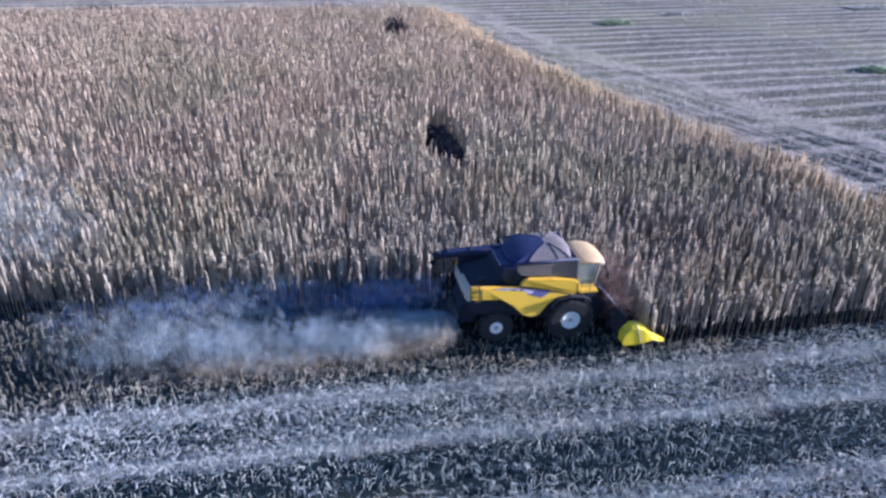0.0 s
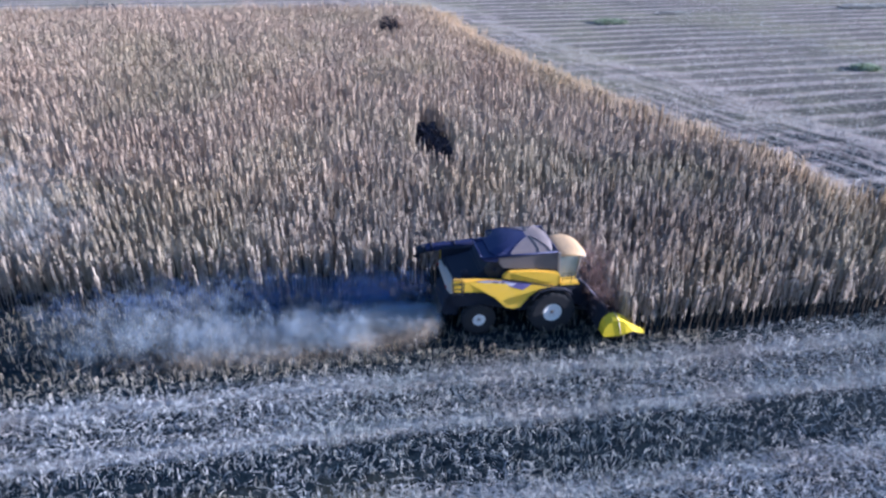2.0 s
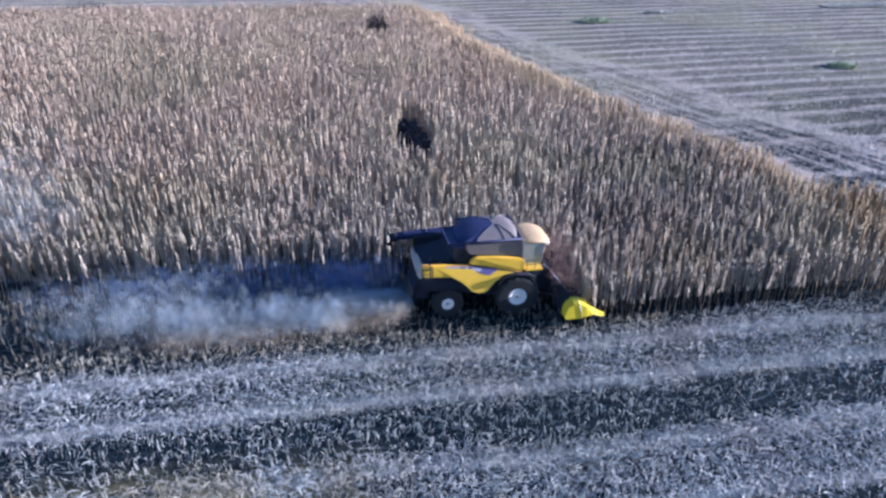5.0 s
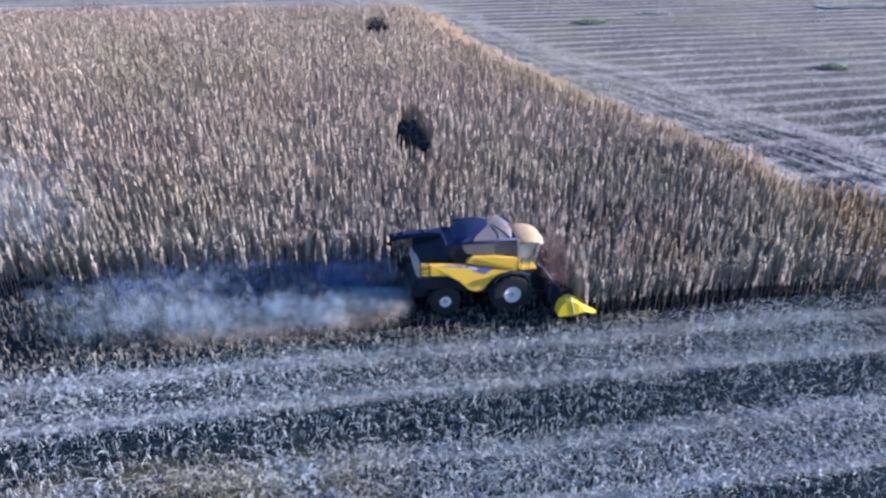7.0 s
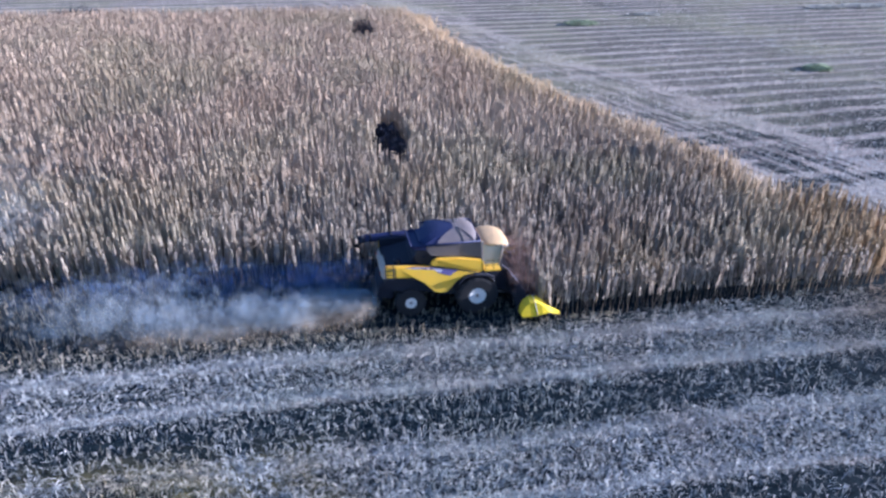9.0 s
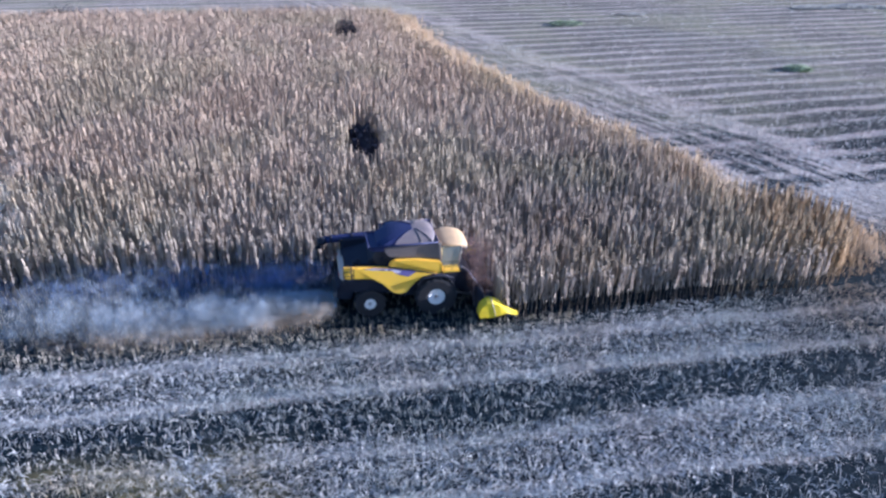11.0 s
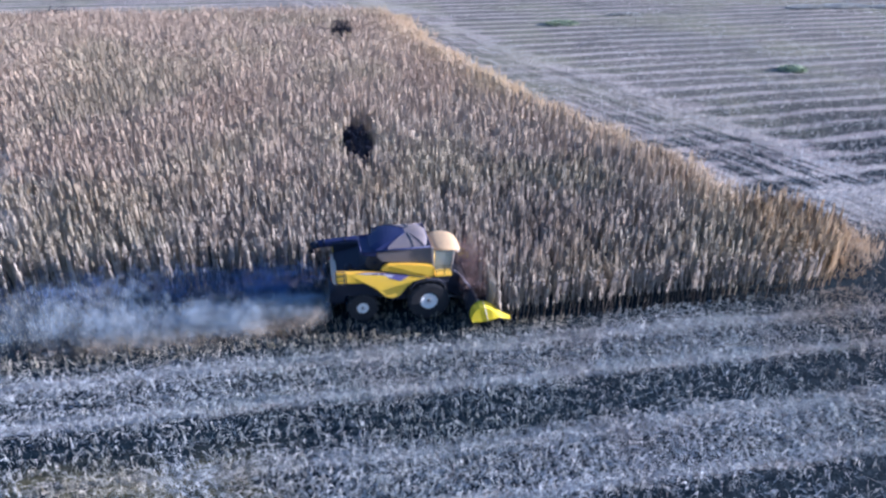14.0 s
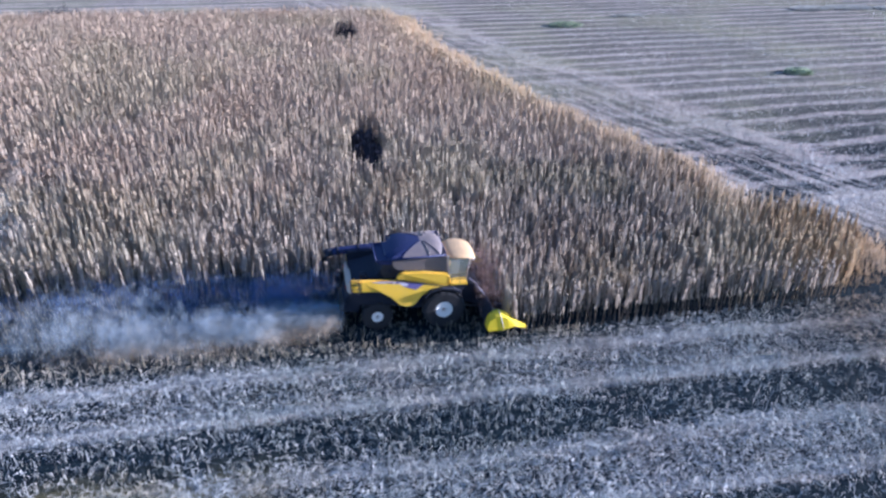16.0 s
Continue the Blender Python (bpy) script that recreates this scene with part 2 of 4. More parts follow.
def soil_material():
    m, nt, b = material("field_soil", 0.95)
    b.inputs["Specular IOR Level"].default_value = 0.08
    soil = ramp(nt, noise_of(nt, 5, 6, 0.65), [(0.3, (0.005, 0.010, 0.016)), (0.55, (0.015, 0.026, 0.036)), (0.75, (0.042, 0.054, 0.066))])
    straw = ramp(nt, noise_of(nt, 7, 6, 0.75), [(0.32, (0.13, 0.12, 0.115)), (0.5, (0.43, 0.40, 0.37)), (0.68, (0.80, 0.76, 0.70))])
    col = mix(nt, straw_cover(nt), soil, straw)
    co = nt.nodes.new("ShaderNodeTexCoord")
    sep = nt.nodes.new("ShaderNodeSeparateXYZ")
    nt.links.new(co.outputs["Object"], sep.inputs[0])
    green = calc(nt, "MULTIPLY", span(nt, noise_of(nt, 0.06, 4), 0.45, 0.65), span(nt, sep.outputs[1], 10.0, 40.0))
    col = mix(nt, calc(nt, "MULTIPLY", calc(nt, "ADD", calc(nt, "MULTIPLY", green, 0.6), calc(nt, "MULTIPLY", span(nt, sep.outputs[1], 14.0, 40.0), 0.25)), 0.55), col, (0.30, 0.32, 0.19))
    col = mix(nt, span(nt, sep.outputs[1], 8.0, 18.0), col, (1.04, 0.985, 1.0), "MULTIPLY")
    weedy = calc(nt, "MULTIPLY", calc(nt, "MULTIPLY", span(nt, sep.outputs[0], -1.0, -7.0), span(nt, sep.outputs[1], -8.4, -10.4)), span(nt, noise_of(nt, 0.8, 4), 0.36, 0.60))
    col = mix(nt, calc(nt, "MULTIPLY", weedy, 0.7), col, (0.20, 0.18, 0.09))
    nt.links.new(col, b.inputs["Base Color"])
    bump(nt, b, noise_of(nt, 6, 8, 0.75), 0.9, 0.08)
    return m


M_SOIL = soil_material()


def dust_material(name, dark, light, dense):
    """Drifting dust: flakes that let most of the light through, denser in some drifts than in others."""
    m, nt, b = material(name, 0.95)
    col = ramp(nt, noise_of(nt, 0.5, 2), [(0.35, dark), (0.65, light)])
    nt.links.new(col, b.inputs["Base Color"])
    b.inputs["Specular IOR Level"].default_value = 0.0
    tr = nt.nodes.new("ShaderNodeBsdfTranslucent")
    nt.links.new(col, tr.inputs[0])
    sh = nt.nodes.new("ShaderNodeMixShader")
    sh.inputs[0].default_value = 0.5
    nt.links.new(b.outputs[0], sh.inputs[1])
    nt.links.new(tr.outputs[0], sh.inputs[2])
    clear = nt.nodes.new("ShaderNodeBsdfTransparent")
    veil = nt.nodes.new("ShaderNodeMixShader")
    nt.links.new(span(nt, noise_of(nt, 0.9, 3), 0.30, 0.70, dense * 0.35, dense * 1.5), veil.inputs[0])
    nt.links.new(clear.outputs[0], veil.inputs[1])
    nt.links.new(sh.outputs[0], veil.inputs[2])
    nt.links.new(veil.outputs[0], nt.nodes["Material Output"].inputs[0])
    return m


# bluish base colour: the skylight on shaded dust is painted in
M_DUST = dust_material("fine_dust", (0.52, 0.64, 0.77), (0.72, 0.78, 0.83), 0.032)
# blue of shadow put into flakes, for the strip behind the harvester
M_SHADE_TINT = dust_material("blue_shade_tint", (0.16, 0.25, 0.52), (0.24, 0.36, 0.66), 0.045)
M_BROWN = dust_material("brown_dust", (0.26, 0.18, 0.17), (0.38, 0.29, 0.27), 0.085)
# tan for chaff, and for the dust edge that the sun catches
M_CHAFF_LIT = dust_material("tan_chaff_and_lit_dust", (0.68, 0.58, 0.46), (0.88, 0.77, 0.62), 0.048)

# ---------------------------------------------------------------- mesh helpers
rng = np.random.default_rng(7)


def quad_mesh(name, verts, quads, mat, smooth=False, **fields):
    """A mesh from arrays of corners and four-cornered faces, with named numbers on its corners."""
    me = bpy.data.meshes.new(name)
    me.vertices.add(len(verts))
    me.vertices.foreach_set("co", np.ascontiguousarray(verts, np.float32).ravel())
    me.loops.add(quads.size)
    me.loops.foreach_set("vertex_index", np.ascontiguousarray(quads, np.int32).ravel())
    me.polygons.add(len(quads))
    me.polygons.foreach_set("loop_start", np.arange(0, quads.size, quads.shape[1], dtype=np.int32))
    for key, values in fields.items():
        a = me.attributes.new(key, "FLOAT", "POINT")
        a.data.foreach_set("value", np.ascontiguousarray(values, np.float32))
    me.update(calc_edges=True)
    me.materials.append(mat)
    if smooth:
        me.polygons.foreach_set("use_smooth", np.ones(len(quads), bool))
    return me


def spread(kinds, which, place, turn, size, extra=None, own=0.5):
    """Copies of small shapes into one pair of arrays: kinds is a list of (corners, faces, tone)."""
    vs, qs, tones, extras, at = [], [], [], [], 0
    for k, (v, q, tone) in enumerate(kinds):
        sel = np.nonzero(which == k)[0]
        if not len(sel):
            continue
        c, s = np.cos(turn[sel])[:, None], np.sin(turn[sel])[:, None]
        x = (v[None, :, 0] * c - v[None, :, 1] * s) * size[sel, 0:1] + place[sel, 0:1]
        y = (v[None, :, 0] * s + v[None, :, 1] * c) * size[sel, 0:1] + place[sel, 1:2]
        z = v[None, :, 2] * size[sel, 1:2] + place[sel, 2:3]
        vs.append(np.stack([x, y, z], -1).reshape(-1, 3))
        qs.append((q[None] + (at + np.arange(len(sel)) * len(v))[:, None, None]).reshape(-1, q.shape[1]))
        tones.append((tone[None, :] * own + rng.random((len(sel), 1)) * (1.1 - own)).ravel())
        extras.append(np.repeat((extra[sel] if extra is not None else np.zeros(len(sel)))[:, None], len(v), 1).ravel())
        at += len(sel) * len(v)
    return np.concatenate(vs), np.concatenate(qs), np.concatenate(tones), np.concatenate(extras)


def ribbon(points, halves, side):
    """Corners and faces of a leaf: a strip along points, halves wide on either side along the direction side."""
    p, w = np.array(points, float), np.array(halves, float)[:, None] * np.array(side, float)[None]
    v = np.empty((2 * len(p), 3))
    v[0::2], v[1::2] = p - w, p + w
    q = np.array([(2 * i, 2 * i + 1, 2 * i + 3, 2 * i + 2) for i in range(len(p) - 1)])
    return v, q


def tube(points, radii, sides=3):
    p, r = np.array(points, float), np.array(radii, float)
    a = np.arange(sides) * 2 * math.pi / sides
    ring = np.stack([np.cos(a), np.sin(a), 0 * a], 1)
    v = (p[:, None] + ring[None] * r[:, None, None]).reshape(-1, 3)
    q = np.array([(i * sides + j, i * sides + (j + 1) % sides, (i + 1) * sides + (j + 1) % sides, (i + 1) * sides + j)
                  for i in range(len(p) - 1) for j in range(sides)])
    return v, q


def gather(pieces):
    vs, qs, ts, at = [], [], [], 0
    for v, q, tone in pieces:
        vs.append(v), qs.append(q + at), ts.append(np.full(len(v), tone))
        at += len(v)
    return np.concatenate(vs), np.concatenate(qs), np.concatenate(ts)


def maize_shape(r, leaves, segments, wide=1.0):
    """One dry maize plant, 2.3 m high: bent stalk, drooping leaves, tassel and ear."""
    lean, way = r.uniform(0, 0.16), r.uniform(0, 2 * math.pi)
    top = 2.25
    at = lambda h: np.array([math.cos(way) * lean * (h / top) ** 2, math.sin(way) * lean * (h / top) ** 2, h])
    # stalk tone far below the leaves puts shade at the stand's foot into colour
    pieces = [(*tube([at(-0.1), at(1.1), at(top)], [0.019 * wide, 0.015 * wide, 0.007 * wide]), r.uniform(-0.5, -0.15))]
    turn = r.uniform(0, math.pi)
    for i in range(leaves):
        h = 1.32 + (i + r.uniform(-0.3, 0.3)) * 0.95 / leaves
        a = turn + i * math.pi + r.normal(0, 0.5)
        out, side = np.array([math.cos(a), math.sin(a), 0]), np.array([-math.sin(a), math.cos(a), r.uniform(-0.35, 0.35)])
        length, rise, fall = r.uniform(0.04, 0.12), r.uniform(0.04, 0.18), r.uniform(0.50, 0.95)
        fall = min(fall, h - 0.75)
        path = [at(h), at(h) + out * length * 0.45 + [0, 0, rise], at(h) + out * length * 0.85 + [0, 0, rise * 0.6 - fall * 0.25],
                at(h) + out * length + [0, 0, rise * 0.3 - fall]]
        wid = [0.018, 0.037, 0.033, 0.009]
        if segments == 2:
            path, wid = [path[0], path[1], path[3]], [0.022, 0.044, 0.012]
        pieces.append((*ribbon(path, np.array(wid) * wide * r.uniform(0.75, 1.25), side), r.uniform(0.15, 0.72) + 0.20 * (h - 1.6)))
    for i in range(3 if segments == 3 else 2):
        a = r.uniform(0, 2 * math.pi)
        out, side = np.array([math.cos(a), math.sin(a), 0]), np.array([-math.sin(a), math.cos(a), 0])
        pieces.append((*ribbon([at(top - 0.03), at(top) + out * r.uniform(0.03, 0.14) + [0, 0, r.uniform(0.12, 0.24)]], np.array([0.012, 0.008]) * wide, side),
                       r.uniform(0.5, 1.0)))
    if segments == 3:
        a, h = r.uniform(0, 2 * math.pi), r.uniform(0.85, 1.15)
        out = np.array([math.cos(a), math.sin(a), 0])
        pieces.append((*tube([at(h), at(h) + out * 0.06 + [0, 0, 0.06], at(h) + out * 0.11 + [0, 0, -0.16]], [0.016, 0.034, 0.012], 4), 0.95))
    return gather(pieces)


# ---------------------------------------------------------------- the standing maize
EDGE_Y = [-2.6, -1.7, -0.1, 2.2, 4.2, 5.8, 6.6, 7.3, 8.4, 10.3, 13.5, 18.0, 23.5, 30.4, 34.0, 42.0, 50.0, 57.5, 67.0, 75.0, 79.0]
EDGE_X = [23.9, 25.0, 26.6, 27.7, 27.5, 26.2, 23.9, 22.5, 22.9, 23.4, 22.9, 21.3, 19.7, 17.4, 16.6, 14.9, 13.4, 11.9, 11.2, 10.8, 10.6]
GAPS = [(2.1, 20.2, 1.25, 5.6, -0.05), (3.4, 60.5, 1.5, 3.2, 0.0)]


def wander(x, y, scale, seed=0.0):
    return np.sin(x * scale + seed) * 0.6 + np.sin(x * scale * 2.3 + y * scale * 1.7 + seed * 2.1) * 0.4


def inside_maize(x, y):
    right = np.interp(y, EDGE_Y, EDGE_X) + wander(y, x * 0, 1.1) * 0.35
    front = np.where(x < STAND + 4.15, 3.25, -2.6 + 0.3 * np.clip((x - 6.0) / 9.0, 0, 1)) + wander(x, y * 0, 1.7) * 0.10
    back = 78.8 + wander(x, y * 0, 0.25, 2.0) * 0.6
    ok = (x < right) & (y > front) & (y < back)
    for gx, gy, ra, rb, turn in GAPS:
        dx, dy = x - gx, y - gy
        u, v = dx * math.cos(turn) + dy * math.sin(turn), -dx * math.sin(turn) + dy * math.cos(turn)
        ok &= (u / ra) ** 2 + (v / rb) ** 2 > 1 + 0.22 * np.sin(9 * np.arctan2(v, u) + gx) + 0.12 * np.sin(5 * np.arctan2(v, u))
    return ok, np.clip(1.2 - (right - x) / 4.2, 0, 1)


def plant_places(y0, y1, row, step):
    ys = np.arange(y0, y1, row)
    out = []
    for y in ys:
        left = -17.0 - (y + 9.0) * 0.47
        xs = np.arange(left, 28.5, step)
        out.append(np.stack([xs + rng.normal(0, step * 0.25, len(xs)), y + rng.normal(0, 0.05, len(xs)), 0 * xs], 1))
    p = np.concatenate(out)
    ok, gold = inside_maize(p[:, 0], p[:, 1])
    ok &= rng.random(len(p)) > 0.06
    return p[ok], gold[ok]


def maize(name, y0, y1, row, step, leaves, segments, wide, ripe, alike, label):
    p, gold = plant_places(y0, y1, row, step)
    kinds = [maize_shape(rng, leaves, segments, wide) for i in range(14)]
    n = len(p)
    size = np.stack([rng.uniform(0.85, 1.2, n), rng.normal(1.03, 0.07, n) * (1 + 0.05 * wander(p[:, 0], p[:, 1], 0.4))], 1)
    gold = gold * rng.uniform(0.2, 1.0, n) * np.clip(0.6 + p[:, 1] / 40.0, 0.6, 1.0)
    v, q, tone, g = spread(kinds, rng.integers(0, 14, n), p, rng.uniform(0, 6.283, n), size, gold, alike)
    # tone is also lowered by position, near the front on both sides of x 3
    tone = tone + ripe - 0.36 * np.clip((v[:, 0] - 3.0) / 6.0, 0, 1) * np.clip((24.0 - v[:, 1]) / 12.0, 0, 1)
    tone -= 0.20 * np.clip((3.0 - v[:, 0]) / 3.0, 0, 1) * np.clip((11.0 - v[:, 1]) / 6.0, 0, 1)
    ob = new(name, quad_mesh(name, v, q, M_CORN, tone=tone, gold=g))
    return tagged(ob, label, "maize crop", kind="stuff")


# ripe rises with distance: paler tassels, and haze put into the tone
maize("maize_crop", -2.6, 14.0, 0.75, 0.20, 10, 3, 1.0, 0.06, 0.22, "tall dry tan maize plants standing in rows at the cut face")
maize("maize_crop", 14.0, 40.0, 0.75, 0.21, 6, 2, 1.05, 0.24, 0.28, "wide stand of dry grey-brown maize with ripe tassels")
maize("maize_crop", 40.0, 80.0, 0.75, 0.23, 4, 2, 1.6, 0.25, 0.36, "far rows of dry pale maize up to the field's end")

# ---------------------------------------------------------------- the ground
def ground():
    def lines(lo, hi, step, far):
        mid = np.arange(lo, hi + 1e-6, step)
        grow = [step]
        while sum(grow) < far:
            grow.append(grow[-1] * 1.35)
        out = np.cumsum(grow)
        return np.concatenate([(lo - out)[::-1], mid, hi + out])
    xs, ys = lines(-34, 44, 0.36, 2500), lines(-20, 34, 0.3, 2500)
    X, Y = np.meshgrid(xs, ys)
    near = ((X > -36) & (X < 46) & (Y > -22) & (Y < 36)).astype(float)
    row = 0.025 * np.cos(2 * math.pi * Y / 0.75) * np.clip((14 - X) / 10, 0, 1)
    Z = near * (row + rng.normal(0, 0.022, X.shape) + 0.05 * np.sin(X * 0.31 + 1.2) * np.sin(Y * 0.23)) - 0.03
    nx, ny = len(xs), len(ys)
    i = np.arange(nx * ny).reshape(ny, nx)
    q = np.stack([i[:-1, :-1], i[:-1, 1:], i[1:, 1:], i[1:, :-1]], -1).reshape(-1, 4)
    ob = new("ground", quad_mesh("ground", np.stack([X, Y, Z], -1).reshape(-1, 3), q, M_SOIL, smooth=True))
    return tagged(ob, "dark field soil with stripes of pale chopped straw", "field", kind="structure")


ground()


def cover(x, y):
    """Share of straw on the ground, as in the soil material."""
    c = np.interp(y + wander(x, y, 0.35) * 0.25, SWATH_Y, SWATH_C)
    c = c * (1 - 0.82 * np.clip((-9.8 - y) / 1.4, 0, 1) * np.clip((-4.0 - x) / 8.0, 0, 1))
    c = c * (1 - 0.3 * np.clip((x - 4.0) / 10.0, 0, 1) * np.clip((-11.5 - y) / 2.5, 0, 1))
    c = np.where((y > -3.3) & (x < STAND + 4), 0.26, c)
    rows = np.cos((y * math.cos(radians(4.7)) - x * math.sin(radians(4.7)) + wander(x, y, 0.06) * 0.8) * 2 * math.pi / 3.4)
    c = np.where((y > -3.6) & (x > 22), np.maximum(c, 0.42 + 0.2 * wander(x, y, 0.5, 3.0)), c)
    c = np.where(y > 3.0, 0.30 + 0.28 * rows * (x + 0.30 * y > 42.0) + 0.6 * (np.abs(x + 0.30 * y - 34.5) < 8.0) * (0.6 + 0.4 * wander(x + 0.30 * y, y * 0.1, 2.2)) + 0.3 * (y < 11) * (x > 30), c)
    return np.clip(c ** 1.5 + wander(x, y, 0.8, 1.0) * 0.08, 0.08, 1) * np.interp(x, [16, 21, 26, 30], [1.0, 0.8, 0.5, 0.4]) ** np.where(y < 1, np.where(y > -8.6, 1.0, 0.2), 0.0)


def ripeness(v):
    """Tan stubble: on the fresh edge of the last pass, and where weeds stand in the old passes."""
    x, y = v[:, 0], v[:, 1]
    fresh = np.clip((y + 3.6) / 0.5, 0, 1) * (y < 3.6) * (x < STAND + 8)
    weedy = np.clip((-1.0 - x) / 6.0, 0, 1) * np.clip((-8.4 - y) / 2.0, 0, 1) * np.clip(0.6 + wander(x, y, 0.9, 4.0), 0, 1)
    return np.clip(0.75 * fresh + 0.85 * weedy, 0, 1)


def litter(name, n, box, label, scale=1.0):
    kinds = []
    for i in range(16):
        length, curl, lift = rng.uniform(0.12, 0.36) * scale, rng.normal(0, 0.045), rng.uniform(0.02, 0.12)
        pts = [(-length / 2, 0, 0.015), (0, curl, lift), (length / 2, rng.normal(0, 0.05), rng.uniform(0.01, 0.1))]
        h = rng.uniform(0.005, 0.012) * scale
        v, q = ribbon(pts, [h * 0.6, h, h * 0.4], (0, 0.85, rng.uniform(-0.6, 0.6)))
        kinds.append((v, q, np.full(len(v), rng.uniform(0.2, 1.0))))
    x, y = rng.uniform(box[0], box[1], n), rng.uniform(box[2], box[3], n)
    keep = rng.random(n) < cover(x, y)
    ok, _ = inside_maize(x, y)
    keep &= ~ok
    p = np.stack([x, y, np.full(n, 0.0)], 1)[keep]
    m = len(p)
    s = rng.uniform(0.7, 1.5, m)
    v, q, tone, _ = spread(kinds, rng.integers(0, 16, m), p, rng.uniform(0, 6.283, m), np.stack([s, s], 1))
    return tagged(new(name, quad_mesh(name, v, q, M_STRAW, tone=tone + 0.18, gold=ripeness(v))), label, "straw", kind="stuff")


litter("straw_litter", 370000, (-26, 40, -18.5, -2.2), "pale chopped maize straw scattered in stripes")
litter("straw_litter", 9000, (-24, STAND + 4, -2.2, 3.6), "chopped maize straw on the freshly cut strip")
litter("straw_litter", 60000, (11, 62, -2.2, 66), "pale trampled straw beside the standing maize", 1.7)
litter("straw_litter", 75000, (34, 120, 14, 112), "pale straw along the rows of the far stubble", 2.6)


def stubble(name, box, row, step, label, tall=1.0):
    kinds = []
    for i in range(14):
        h, a = rng.uniform(0.22, 0.58) * tall, rng.uniform(0, 6.283)
        tip = np.array([math.cos(a), math.sin(a), 0]) * rng.uniform(0, 0.14)
        parts = [(*tube([(0, 0, -0.03), tip * 0.4 + [0, 0, h * 0.6], tip + [0, 0, h]], [0.012, 0.011, 0.009]), rng.uniform(0.2, 0.8))]
        for j in range(2):
            b = rng.uniform(0, 6.283)
            out, side = np.array([math.cos(b), math.sin(b), 0]), np.array([-math.sin(b), math.cos(b), 0.2])
            z = rng.uniform(0.3, 0.9) * h
            parts.append((*ribbon([tip * 0.5 + [0, 0, z], out * 0.07 + [0, 0, z + 0.06], out * 0.14 + [0, 0, z - rng.uniform(0.05, 0.22)]], [0.008, 0.012, 0.005], side),
                          rng.uniform(0.3, 1.0)))
        kinds.append(gather(parts))
    xs, ys = np.meshgrid(np.arange(box[0], box[1], step), np.arange(box[2], box[3], row))
    p = np.stack([xs.ravel() + rng.normal(0, step * 0.3, xs.size), ys.ravel() + rng.normal(0, 0.06 + 0.10 * np.clip((xs.ravel() - 4) / 12.0, 0, 1), xs.size), 0 * xs.ravel()], 1)
    ok, _ = inside_maize(p[:, 0], p[:, 1])
    thin = np.where(p[:, 1] < 3.0, np.interp(p[:, 0], [4, 16], [1.0, 0.38]), 1.0)
    p = p[~ok & (rng.random(len(p)) < thin * (0.85 - 0.35 * cover(p[:, 0], p[:, 1])))]
    m = len(p)
    s = rng.uniform(0.7, 1.25, m)
    v, q, tone, _ = spread(kinds, rng.integers(0, 14, m), p, rng.uniform(0, 6.283, m), np.stack([s, s], 1))
    # stubs on the fresh strip browner, with some of the machine's shade toned in
    fresh = 0.08 * ((v[:, 1] > -3.3) & (v[:, 1] < 3.6) & (v[:, 0] < STAND + 4.2))
    return tagged(new(name, quad_mesh(name, v, q, M_STRAW, tone=tone - fresh, gold=ripeness(v))), label, "stubble", kind="stuff")


stubble("maize_stubble", (-26, 40, -18.5, 3.4), 0.75, 0.17, "cut maize stubs standing in rows in the straw")
stubble("maize_stubble", (20, 62, 3.6, 36), 0.75, 0.42, "low broken maize stubs of the field cut earlier", 0.8)
stubble("maize_stubble", (14, 120, 36, 112), 1.5, 1.1, "far rows of broken maize stubs", 1.3)


def fringe():
    """Dry grass and weeds along the headland, between the maize and the stubble."""
    kinds = []
    for i in range(12):
        pieces = []
        for j in range(4):
            a, h = rng.uniform(0, 6.283), rng.uniform(0.45, 1.25)
            out, side = np.array([math.cos(a), math.sin(a), 0]), np.array([-math.sin(a), math.cos(a), 0])
            pieces.append((*ribbon([out * 0.04, out * 0.10 + [0, 0, h * 0.65], out * rng.uniform(0.16, 0.36) + [0, 0, h]], [0.012, 0.020, 0.016], side), rng.uniform(0.3, 1.0)))
        kinds.append(gather(pieces))
    n = 21000
    y = 80.0 * rng.random(n) ** 0.85 - 1.5
    x = np.interp(y, EDGE_Y, EDGE_X) + rng.normal(0.30, 1.25, n) + wander(y, y * 0, 0.5) * 0.4
    s = rng.uniform(0.6, 1.3, n) * np.clip(0.4 + y / 14.0, 0.4, 1.0) * (0.85 + 0.3 * wander(y, x * 0, 0.9))
    v, q, tone, g = spread(kinds, rng.integers(0, 12, n), np.stack([x, y, 0 * x - 0.03], 1), rng.uniform(0, 6.283, n), np.stack([s + 0.3 * (y > 30), s], 1), rng.uniform(0.35, 1.0, n) * np.clip(0.25 + y / 20.0, 0.25, 1.0), 0.4)
    return tagged(new("dry_grass", quad_mesh("dry_grass", v, q, M_CORN, tone=tone - 0.05 + 0.10 * np.clip(v[:, 1] / 12.0, -1, 1), gold=g)), "pale golden dry grass along the edge of the maize", "grass", kind="stuff")


fringe()


